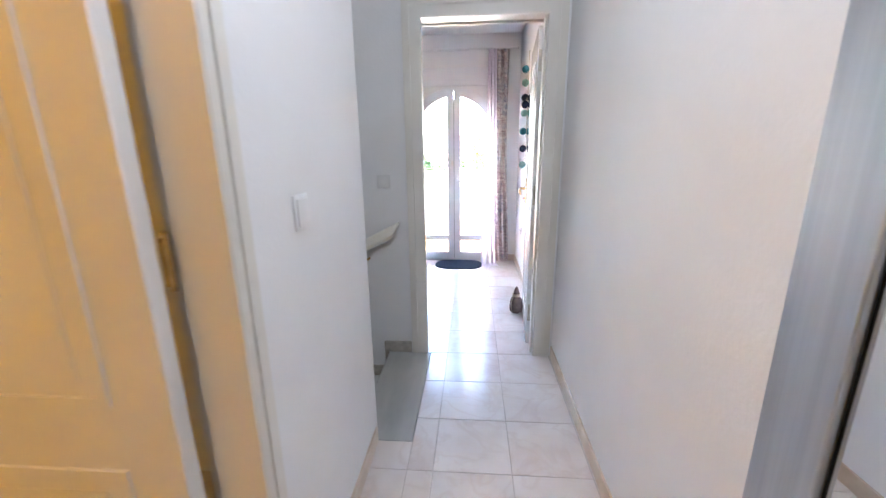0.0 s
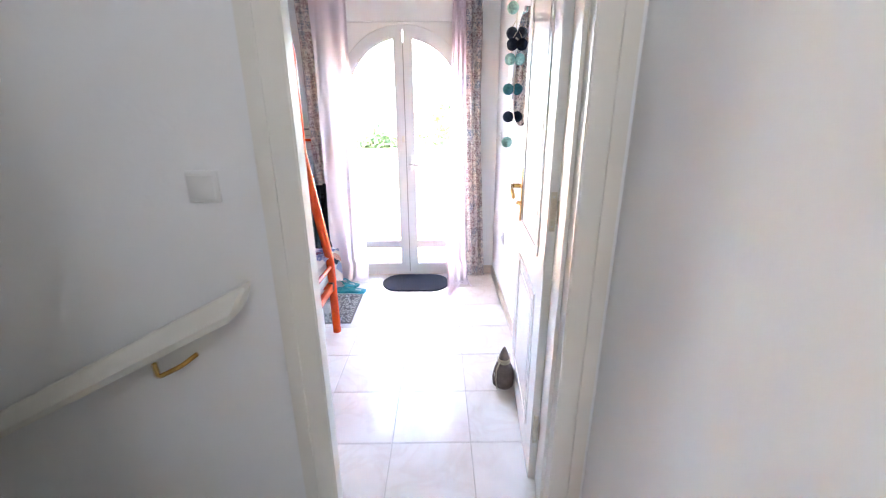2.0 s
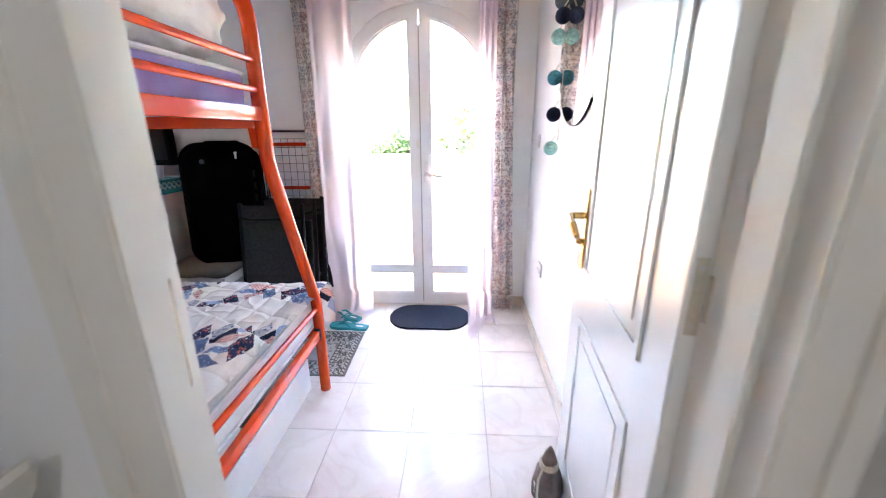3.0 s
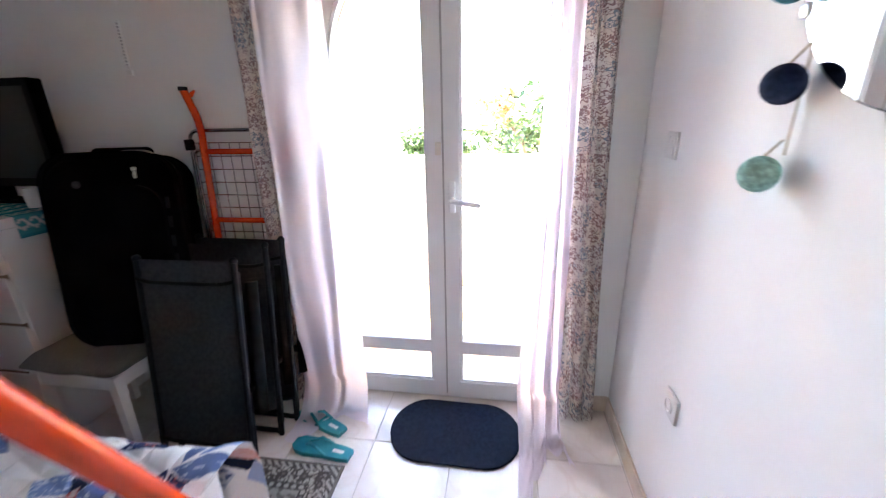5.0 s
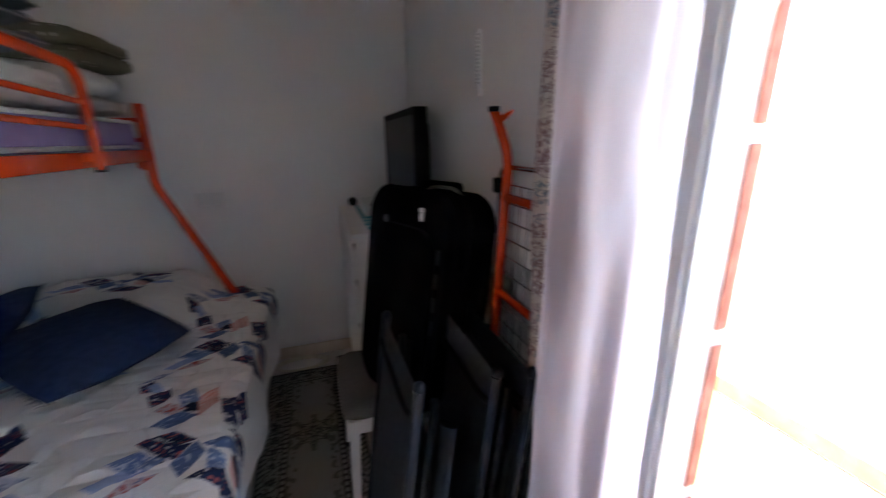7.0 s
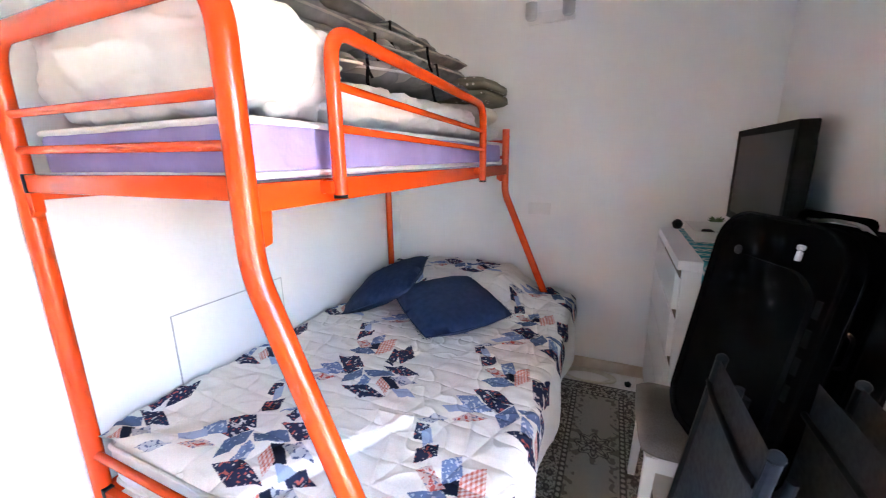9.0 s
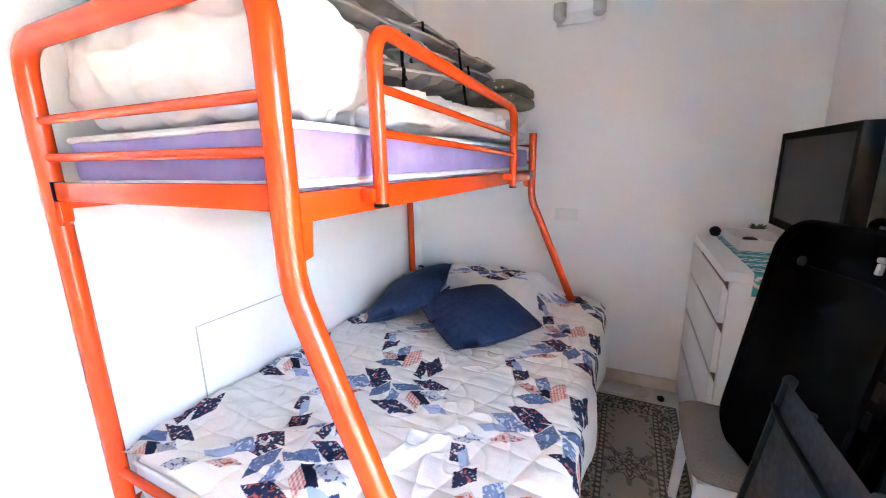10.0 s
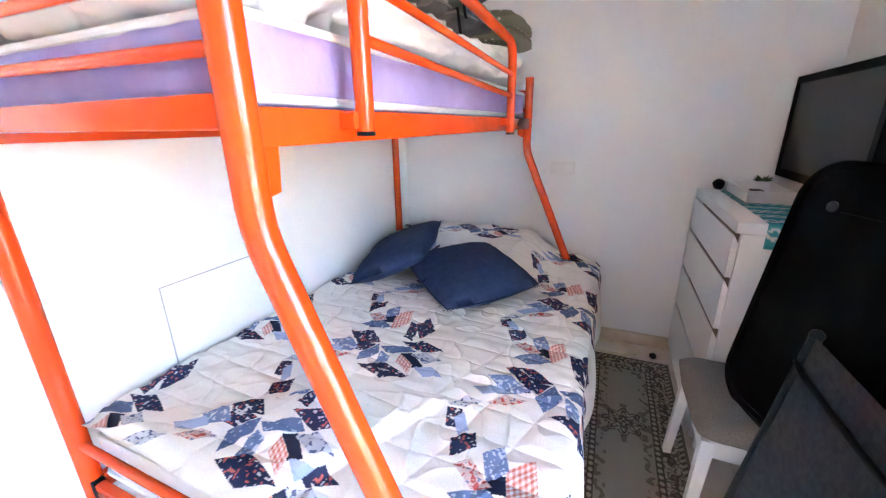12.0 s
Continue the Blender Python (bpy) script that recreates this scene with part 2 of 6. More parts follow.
dots = node(OLIVE, "ShaderNodeTexVoronoi", Scale=28.0, Randomness=0.35)
wire(OLIVE, coords(OLIVE), dots.inputs["Vector"])
wire(OLIVE, ramp(OLIVE, dots.outputs["Distance"], [(0.14, (0.55, 0.52, 0.44)), (0.2, (0.185, 0.17, 0.12))]), base(OLIVE))
SEAT = material("grey_melange_seat_cloth", (0.2, 0.185, 0.17), 0.95, spec=0.1)
mottle(SEAT, (0.15, 0.135, 0.122), (0.22, 0.20, 0.18), 260, 0.35, 0.65, 6.0)
relief(SEAT, 500, 0.7, 0.001)
TEAL = material("teal_rubber", (0.02, 0.28, 0.33), 0.45)
mottle(TEAL, (0.015, 0.25, 0.30), (0.03, 0.31, 0.36), 30)
SCREEN = material("dark_screen", (0.016, 0.016, 0.017), 0.45, spec=0.3)
mottle(SCREEN, (0.018, 0.018, 0.019), (0.023, 0.023, 0.024), 2)
DARKTUBE = material("anthracite_powder_coat", (0.012, 0.013, 0.017), 0.6, spec=0.15)
mottle(DARKTUBE, (0.010, 0.012, 0.016), (0.016, 0.019, 0.024), 30)
WHITEPL = material("white_plastic", (0.78, 0.78, 0.76), 0.35)
mottle(WHITEPL, (0.76, 0.76, 0.74), (0.80, 0.80, 0.78), 8)
GREYPL = material("grey_lamp_paint", (0.45, 0.45, 0.45), 0.4)
mottle(GREYPL, (0.42, 0.42, 0.42), (0.48, 0.48, 0.48), 10)
TAUPE = material("taupe_sack_cloth", (0.24, 0.19, 0.18), 0.95, spec=0.1)
mottle(TAUPE, (0.20, 0.155, 0.145), (0.29, 0.235, 0.22), 25)
ROPE = material("pale_rope", (0.6, 0.52, 0.4), 0.9)
mottle(ROPE, (0.52, 0.44, 0.33), (0.66, 0.58, 0.46), 120)
CABLE = material("cream_cable", (0.62, 0.55, 0.42), 0.5)
mottle(CABLE, (0.58, 0.51, 0.38), (0.66, 0.59, 0.46), 20)
BRICK = material("red_brick", (0.30, 0.105, 0.075), 0.85)
mottle(BRICK, (0.24, 0.08, 0.055), (0.36, 0.14, 0.10), 22)
relief(BRICK, 120, 0.6, 0.002)
TERRA = material("terracotta_skirting", (0.52, 0.22, 0.09), 0.6)
mottle(TERRA, (0.38, 0.19, 0.10), (0.48, 0.27, 0.16), 9)
BALC = material("sandy_balcony_tile", (0.50, 0.36, 0.20), 0.55)
mottle(BALC, (0.34, 0.19, 0.08), (0.44, 0.27, 0.13), 7)
RENDER = material("white_outdoor_render", (0.8, 0.78, 0.74), 0.9)
mottle(RENDER, (0.76, 0.74, 0.69), (0.83, 0.81, 0.78), 3)
relief(RENDER, 60, 0.6, 0.004)
LEAF = material("leaf_green", (0.07, 0.13, 0.03), 0.5)
shade = LEAF.node_tree.nodes.new("ShaderNodeNewGeometry")
wire(LEAF, ramp(LEAF, shade.outputs["Random Per Island"], [(0.0, (0.03, 0.06, 0.014)), (0.6, (0.055, 0.10, 0.026)), (1.0, (0.085, 0.13, 0.04))]), base(LEAF))
PETAL = material("orange_blossom", (0.62, 0.17, 0.06), 0.7)
mottle(PETAL, (0.55, 0.13, 0.05), (0.7, 0.24, 0.09), 15)
BARK = material("bark", (0.16, 0.11, 0.07), 0.9)
mottle(BARK, (0.11, 0.075, 0.05), (0.21, 0.15, 0.1), 12)
EARTH = material("dry_earth", (0.34, 0.28, 0.2), 0.95)
mottle(EARTH, (0.28, 0.23, 0.16), (0.40, 0.33, 0.24), 0.4)
BALLS = {}
for key, c in (("mint", (0.36, 0.62, 0.56)), ("teal", (0.06, 0.22, 0.28)), ("navy", (0.022, 0.03, 0.06)), ("slate", (0.07, 0.085, 0.11)), ("aqua", (0.2, 0.45, 0.47))):
    BALLS[key] = material(key + "_cotton_thread", c, 0.9, spec=0.1)
    mottle(BALLS[key], tuple(0.75 * v for v in c), tuple(min(1.0, 1.2 * v) for v in c), 90)
    relief(BALLS[key], 260, 0.8, 0.002, stretch=(1, 1, 3))
FRAMESTEEL = material("chrome_wire", (0.55, 0.56, 0.57), 0.22, 1.0)
mottle(FRAMESTEEL, (0.32, 0.33, 0.34), (0.48, 0.49, 0.5), 30)
LOGO = material("pale_print", (0.4, 0.4, 0.4), 0.6)
mottle(LOGO, (0.34, 0.34, 0.34), (0.44, 0.44, 0.44), 60)
FAINT = material("faint_grey_print", (0.028, 0.028, 0.031), 0.8, spec=0.1)
mottle(FAINT, (0.012, 0.012, 0.013), (0.018, 0.018, 0.02), 60)

# ---------------------------------------------------------------- building blocks
ORIGIN = {}


def thing(name, place=(0, 0, 0), label="", category="", group="", kind=""):
    ob = new(name)
    ob.empty_display_size = 0.05
    ob.matrix_basis = Matrix.Translation(place)
    ORIGIN[ob.name] = Vector(place)
    return tagged(ob, label, category, group, kind)


def mesh_of(bm, name, mat, origin=(0, 0, 0), smooth=40):
    bmesh.ops.recalc_face_normals(bm, faces=bm.faces)
    bm.transform(Matrix.Translation(-Vector(origin)))
    for fc in bm.faces:
        fc.smooth = smooth > 0
    if smooth:
        for e in bm.edges:
            if len(e.link_faces) == 2 and e.calc_face_angle(0) > radians(smooth):
                e.smooth = False
    me = bpy.data.meshes.new(name)
    bm.to_mesh(me)
    bm.free()
    for m in mat if isinstance(mat, (list, tuple)) else [mat]:
        me.materials.append(m)
    return me


def part(name, bm, mat, parent, label="", smooth=40):
    """One mesh, given in world coordinates, as a part of a thing."""
    origin = ORIGIN[parent.name]
    ob = new(name, mesh_of(bm, name, mat, origin, smooth))
    ob.parent = parent
    ORIGIN[ob.name] = origin
    return tagged(ob, label)


def solid(name, bm, mat, label="", category="", group="", kind="", smooth=40, place=(0, 0, 0)):
    ob = new(name, mesh_of(bm, name, mat, place, smooth))
    ob.matrix_basis = Matrix.Translation(place)
    ORIGIN[ob.name] = Vector(place)
    return tagged(ob, label, category, group, kind)


def add_box(bm, x0, x1, y0, y1, z0, z1, bevel=0.0, seg=2):
    res = bmesh.ops.create_cube(bm, size=1)
    vs = res["verts"]
    for v in vs:
        v.co = Vector(((x0, x1)[v.co.x > 0], (y0, y1)[v.co.y > 0], (z0, z1)[v.co.z > 0]))
    if bevel:
        es = {e for v in vs for e in v.link_edges}
        bmesh.ops.bevel(bm, geom=list(es), offset=bevel, segments=seg, profile=0.5, affect="EDGES")
    return bm


def box(x0, x1, y0, y1, z0, z1, bevel=0.0, seg=2):
    return add_box(bmesh.new(), min(x0, x1), max(x0, x1), min(y0, y1), max(y0, y1), min(z0, z1), max(z0, z1), bevel, seg)


def rounded(points, r, n=6):
    """A path with its corners rounded."""
    pts = [Vector(p) for p in points]
    out = [pts[0]]
    for a, b, c in zip(pts, pts[1:], pts[2:]):
        u, w = (a - b), (c - b)
        d = min(r, u.length * 0.49, w.length * 0.49)
        p, q = b + u.normalized() * d, b + w.normalized() * d
        out += [p.lerp(b, k / n).lerp(b.lerp(q, k / n), k / n) for k in range(n + 1)]
    return out + [pts[-1]]


def add_tube(bm, points, r, seg=12, closed=False, flat=(1, 1)):
    pts = [Vector(p) for p in points]
    rings, side = [], None
    n = len(pts)
    for i, p in enumerate(pts):
        a, b = (pts[i - 1], pts[(i + 1) % n]) if closed else (pts[max(i - 1, 0)], pts[min(i + 1, n - 1)])
        d = (b - a).normalized()
        if side is None:
            side = d.orthogonal().normalized() if abs(d.z) > 0.9 else d.cross(Vector((0, 0, 1))).normalized()
        side = (side - d * side.dot(d)).normalized()
        up = side.cross(d)
        rr = r[i] if isinstance(r, (list, tuple)) else r
        rings.append([bm.verts.new(p + rr * (flat[0] * math.cos(t) * side + flat[1] * math.sin(t) * up)) for t in (2 * math.pi * k / seg for k in range(seg))])
    for i in range(n if closed else n - 1):
        a, b = rings[i], rings[(i + 1) % n]
        for k in range(seg):
            bm.faces.new((a[k], a[(k + 1) % seg], b[(k + 1) % seg], b[k]))
    if not closed:
        bm.faces.new(rings[0][::-1]), bm.faces.new(rings[-1])
    return bm


def tube(points, r, seg=12, closed=False, flat=(1, 1)):
    return add_tube(bmesh.new(), points, r, seg, closed, flat)


def extrude_outline(outline, axis, a, b):
    """A closed outline of 2D points as a slab between a and b along an axis ('x', 'y' or 'z')."""
    bm = bmesh.new()
    put = {"x": lambda u, v, w: (w, u, v), "y": lambda u, v, w: (u, w, v), "z": lambda u, v, w: (u, v, w)}[axis]
    lo, hi = [bm.verts.new(put(u, v, a)) for u, v in outline], [bm.verts.new(put(u, v, b)) for u, v in outline]
    bm.faces.new(lo), bm.faces.new(hi[::-1])
    for k in range(len(outline)):
        bm.faces.new((lo[k], hi[k], hi[(k + 1) % len(outline)], lo[(k + 1) % len(outline)]))
    return bm


def turned(profile, place, seg=20):
    """A turned body from (radius, height) pairs."""
    bm = bmesh.new()
    rings = [[bm.verts.new((place[0] + r * math.cos(2 * math.pi * k / seg), place[1] + r * math.sin(2 * math.pi * k / seg), place[2] + h)) for k in range(seg)] for r, h in profile]
    for a, b in zip(rings, rings[1:]):
        for k in range(seg):
            bm.faces.new((a[k], a[(k + 1) % seg], b[(k + 1) % seg], b[k]))
    bm.faces.new(rings[0][::-1]), bm.faces.new(rings[-1])
    return bm


def sheet(nu, nv, at):
    """A grid of nu x nv cells whose corners come from at(u, v), u and v from 0 to 1."""
    bm = bmesh.new()
    g = [[bm.verts.new(at(i / nu, j / nv)) for j in range(nv + 1)] for i in range(nu + 1)]
    for i in range(nu):
        for j in range(nv):
            bm.faces.new((g[i][j], g[i + 1][j], g[i + 1][j + 1], g[i][j + 1]))
    return bm



def colour_by(ob, fn):
    """Fills the mesh's print from fn(x, y, z) or fn(u, v) of its uv-like rest coordinates."""
    me = ob.data
    at = me.color_attributes.new("print", "FLOAT_COLOR", "POINT")
    flat = np.ones((len(me.vertices), 4), np.float32)
    for k, v in enumerate(me.vertices):
        flat[k, :3] = fn(k, v.co)
    at.data.foreach_set("color", flat.ravel())


def soft_slab(sx, sy, thick, m, n=18, power=2.6, flat=0.0, seed=0, wrinkle=0.004):
    """A stuffed cushion: two bulging sheets that meet at a seam, placed by the matrix m."""
    bm = bmesh.new()
    rows = []
    for side in (1, -1):
        g = []
        for i in range(n + 1):
            for j in range(n + 1):
                u, v = 2 * i / n - 1, 2 * j / n - 1
                pinch = 1 - 0.05 * (u * u * (1 - v * v) * -1 + v * v * u * u)
                h = ((1 - abs(u) ** power) * (1 - abs(v) ** power)) ** 0.55
                p = Vector((u * sx / 2 * pinch, v * sy / 2 * pinch, 0))
                w = wrinkle * noise.noise(Vector((u * 2.2 + seed, v * 2.2, side * 3.0))) * 2
                p.z = side * (thick / 2) * (flat + (1 - flat) * h) * (1 if h > 0 else flat) + w
                g.append(bm.verts.new(m @ p))
        rows.append(g)
        for i in range(n):
            for j in range(n):
                a = i * (n + 1) + j
                bm.faces.new((g[a], g[a + 1], g[a + n + 2], g[a + n + 1])[:: side])
    top, bot = rows
    edge = [j for j in range(n)] + [i * (n + 1) + n for i in range(n)] + [n * (n + 1) + n - j for j in range(n)] + [(n - i) * (n + 1) for i in range(n)]
    for k in range(len(edge)):
        a, b = edge[k], edge[(k + 1) % len(edge)]
        bm.faces.new((top[a], top[b], bot[b], bot[a]))
    return bm


def seam(sx, sy, m, r=0.004, n=12):
    pts = [(-1 + 2 * k / n, -1) for k in range(n)] + [(1, -1 + 2 * k / n) for k in range(n)] + [(1 - 2 * k / n, 1) for k in range(n)] + [(-1, 1 - 2 * k / n) for k in range(n)]
    return tube([m @ Vector((u * sx / 2 * (1 - 0.05 * u * u * v * v + 0.05 * u * u * (1 - v * v)), v * sy / 2 * (1 - 0.05 * u * u * v * v + 0.05 * u * u * (1 - v * v)), 0)) for u, v in pts], r, 6, True)


def ring(outer, inner, axis, a, b):
    """A frame between two closed outlines of as many points each."""
    bm = bmesh.new()
    put = {"x": lambda u, v, w: (w, u, v), "y": lambda u, v, w: (u, w, v), "z": lambda u, v, w: (u, v, w)}[axis]
    loops = [[bm.verts.new(put(u, v, w)) for u, v in line] for line, w in ((outer, a), (inner, a), (inner, b), (outer, b))]
    n = len(outer)
    for p in range(4):
        for k in range(n):
            bm.faces.new((loops[p][k], loops[p][(k + 1) % n], loops[(p + 1) % 4][(k + 1) % n], loops[(p + 1) % 4][k]))
    return bm


def ball(place, r, seg=14, rings=8, squash=1.0):
    return turned([(max(1e-4, r * math.sin(math.pi * k / rings)), -r * squash * math.cos(math.pi * k / rings)) for k in range(rings + 1)], place, seg)

# ---------------------------------------------------------------- the plan
XW, XE = -2.70, 0.465          # bedroom: far wall, wall behind the door
YD0, YD1 = 2.42, 2.555         # wall with the bedroom door
YN0, YN1 = 4.735, 4.985        # window wall
HC = 2.565                     # ceiling
DX0, DX1, DH = -0.35, 0.345, 2.03
WX, WR, WS = -0.28, 0.528, 1.495  # arched opening: middle, half width, springing
PLASTER = "rough white painted plaster wall"


def wall(name, x0, x1, y0, y1, z0=0.0, z1=HC):
    return solid(name, box(x0, x1, y0, y1, z0, z1), PAINT, PLASTER, "wall", kind="structure", smooth=0)


def arc(r, a0, a1, n=24):
    return [(WX + r * math.cos(a0 + (a1 - a0) * k / n), WS + r * math.sin(a0 + (a1 - a0) * k / n)) for k in range(n + 1)]


wall("wall_west", XW - 0.12, XW, YD1, YN0, -0.05)
wall("wall_east_bedroom", XE, XE + 0.12, YD1, YN0, -0.05)
wall("wall_door_west", XW - 0.12, DX0 - 0.075, YD0, YD1, -2.7)
wall("wall_door_east", DX1 + 0.02, XE + 0.12, YD0, YD1, -0.05)
wall("wall_door_lintel", DX0 - 0.075, DX1 + 0.02, YD0, YD1, DH + 0.02)
solid("wall_window", extrude_outline([(XW - 0.12, -0.05), (WX - WR, -0.05)] + arc(WR, math.pi, 0, 32) + [(WX + WR, -0.05), (XE + 0.12, -0.05), (XE + 0.12, HC), (XW - 0.12, HC)], "y", YN0, YN1), PAINT,
      "rough white painted plaster wall with arched opening", "wall", kind="structure", smooth=0)
solid("ceiling", box(-2.9, 1.4, -2.7, YN1, HC, HC + 0.12), CEIL, "white painted plaster ceiling", "ceiling", kind="structure", smooth=0)

wall("wall_hall_east", XE, XE + 0.12, 0.705, YD0, -0.05)
wall("wall_hall_west", -0.62, -0.50, 0.72, 1.608, -0.05)
wall("wall_hall_west_south", -0.62, -0.50, -2.5, -0.13, -0.05)
wall("wall_hall_west_lintel", -0.62, -0.50, -0.13, 0.72, 2.05)
wall("wall_stair_side", -2.82, -0.62, 1.485, 1.607, -2.7)
wall("wall_stair_end", -2.94, -2.82, 1.485, YD1, -2.7)
wall("wall_side_room_north", -2.2, -0.62, 1.36, 1.485, -0.05)
wall("wall_side_room_west", -2.32, -2.2, -1.5, 1.485, -0.05)
wall("wall_side_room_south", -2.2, -0.62, -1.5, -1.38, -0.05)
wall("wall_hall_south", -0.62, 1.3, -2.62, -2.5, -0.05)
wall("wall_closet_back", 1.1, 1.22, -2.5, 0.72, -0.05)
wall("wall_closet_side", XE + 0.12, 1.22, 0.72, 0.84, -0.05)

FLOORLABEL = "glossy pale beige marbled floor tiles with thin joints"
floor_room = solid("floor", box(XW - 0.11, XE + 0.11, YD0 + 0.006, YN1, -0.2, -0.003), GROUT, FLOORLABEL, "floor", kind="structure", smooth=0)
floor_hall = solid("floor_hall", box(-0.33, 1.22, -2.6, YD0, -0.2, -0.003), GROUT, FLOORLABEL, "floor", kind="structure", smooth=0)
solid("floor_side_room", box(-2.32, -0.33, -2.6, 1.565, -0.2, -0.003), TILE, "plain beige tiled floor of the side room", "floor", kind="structure", smooth=0)

# stairs going down beside the hall
for k in range(9):
    x0, z = -0.33 - 0.27 * k, -0.185 * k
    xr = -0.33 if k == 0 else x0
    st = thing("stair_step", (x0 - 0.15, 2.0, z - 0.1), "grey marble stair step with white riser", "stair", "stairs going down", kind="structure")
    part("tread", box(x0 - 0.285, xr, 1.609 if k else 1.585, YD0 - 0.003, z - 0.03, z + 0.002, 0.004, 1), MARBLE, st)
    part("riser", box(x0 - 0.27, xr - 0.0, 1.611, YD0 - 0.003, z - 0.3, z - 0.031), PAINT, st, "white painted riser", 0)
    if k < 8:
        part("skirting", box(x0 - 0.31 if k else -0.645, x0 - 0.045 if k else -0.46, YD0 - 0.014, YD0 - 0.002, z + 0.003, z + 0.08, 0.002, 1), MARBLE2, st, "veined brown marble skirting")
        part("skirting", box(x0 - 0.31 - 0.004, x0 - 0.285, YD0 - 0.0135, YD0 - 0.002, z - 0.13, z + 0.05, 0.002, 1), MARBLE2, st, "veined brown marble skirting")

# skirting tiles
def skirting(name, x0, x1, y0, y1):
    return solid(name, box(x0, x1, y0, y1, 0.0, 0.078, 0.003, 1), SKIRT, "beige tile skirting along the wall", "skirting", kind="structure")


skirting("baseboard_east", XE - 0.011, XE, YD1 + 0.0, YN0 - 0.012)
skirting("baseboard_north_east", WX + WR + 0.0, XE, YN0 - 0.011, YN0)
skirting("baseboard_north_west", XW, WX - WR, YN0 - 0.011, YN0)
skirting("baseboard_west", XW, XW + 0.011, YD1 + 0.012, YN0 - 0.012)
skirting("baseboard_south", XW, DX0 - 0.1, YD1, YD1 + 0.011)
skirting("baseboard_hall_east", XE - 0.011, XE, 0.73, YD0 - 0.02)
skirting("baseboard_hall_west", -0.5, -0.489, 0.74, 1.58)


# ---------------------------------------------------------------- bedroom door and its frame
def architrave(name, x0, x1, h, w, y, depth, wall_axis="y", out=-1):
    th = thing(name, ((x0 + x1) / 2, y, 0) if wall_axis == "y" else (y, (x0 + x1) / 2, 0), "cream gloss painted moulded door surround", "door frame", kind="structure")
    for inset, d in ((0.0, depth), (0.012, depth * 1.45), (0.055, depth * 1.15)):
        o = [(x0 - w + inset, 0), (x0 - w + inset, h + w - inset), (x1 + w - inset, h + w - inset), (x1 + w - inset, 0)]
        wi = {0.0: w, 0.012: 0.03, 0.055: w - 0.06}[inset]
        i = [(o[0][0] + wi, 0), (o[0][0] + wi, o[1][1] - wi), (o[2][0] - wi, o[1][1] - wi), (o[2][0] - wi, 0)]
        line = o + i[::-1]
        part("moulding", extrude_outline(line, wall_axis, *sorted((y, y + out * d))), GLOSS, th, "", 20)
    return th


frame_1 = architrave("door_frame_bedroom", DX0, DX1, DH, 0.105, YD0, 0.014)
frame_in = architrave("door_frame_bedroom_inside", DX0 - 0.075, DX1, DH, 0.09, YD1, 0.013, "y", 1)
part("jamb", extrude_outline([(DX0 - 0.075, YD0), (DX0, YD0), (DX0, YD0 + 0.036), (DX0 - 0.026, YD0 + 0.036), (DX0 - 0.026, YD0 + 0.084), (DX0 - 0.075, YD0 + 0.084)], "z", 0.0, DH + 0.02), GLOSS, frame_1, "", 0)
part("jamb", box(DX1, DX1 + 0.02, YD0, YD1, 0.0, DH + 0.02), GLOSS, frame_1, "", 0)
part("jamb_head", box(DX0, DX1, YD0, YD0 + 0.084, DH, DH + 0.02), GLOSS, frame_1, "", 0)
part("door_stop", box(DX1 - 0.012, DX1 - 0.0005, YD0 + 0.03, YD0 + 0.085, 0.0, DH - 0.001), GLOSS, frame_1, "", 0)
part("strike_plate", box(DX0 - 0.026, DX0 - 0.023, YD0 + 0.044, YD0 + 0.066, 0.93, 1.09, 0.001, 1), BRASS, frame_1, "brass strike plate")


def door_leaf(name, width, height, lab):
    """A panelled leaf, hinge edge at the origin, going along +y, its seen face at x = 0, 4 cm thick towards +x."""
    th = thing(name, (0, 0, 0), lab, "door", kind="structure")
    part("leaf", box(0, 0.038, 0.003, width, 0.008, height, 0.003, 1), DOORW, th)
    for face, sgn in ((0.0, -1), (0.038, 1)):
        for z0, z1, top in ((0.16, 0.72, 0.0), (0.86, height - 0.13, 0.05)):
            y0, y1 = 0.12, width - 0.12
            def outline(g):
                up = [(y1 - g - (y1 - y0 - 2 * g) * k / 12, z1 - g + top * math.sin(math.pi * k / 12) - top) for k in range(13)]
                return [(y0 + g, z0 + g), (y1 - g, z0 + g)] + up
            a, b = (face, face + sgn * 0.005) if sgn > 0 else (face - 0.005, face)
            part("panel_moulding", ring(outline(0), outline(0.022), "x", a, b), DOORW, th)
            a, b = (face, face + sgn * 0.003) if sgn > 0 else (face - 0.003, face)
            part("raised_panel", extrude_outline(outline(0.055), "x", a, b), DOORW, th)
    return th


def lever_set(parent, y, z, face, sgn, toward):
    """A brass back plate with a curved lever."""
    pl = part("handle_plate", box(face, face + sgn * 0.008, y - 0.021, y + 0.021, z - 0.14, z + 0.10, 0.006, 3), BRASS, parent, "worn brass back plate")
    tip = rounded([(face, y, z + 0.02), (face + sgn * 0.05, y, z + 0.02), (face + sgn * 0.055, y + toward * 0.06, z + 0.012), (face + sgn * 0.05, y + toward * 0.12, z - 0.012)], 0.02)
    part("lever", tube(tip, [0.010] * (len(tip) - 4) + [0.011, 0.0115, 0.011, 0.008], 10), BRASS, pl, "brass lever")
    part("rose", turned([(0.016, -0.004), (0.016, 0.006), (0.011, 0.01)], (face + sgn * 0.009, y, z - 0.06), 12), BRASS, pl)


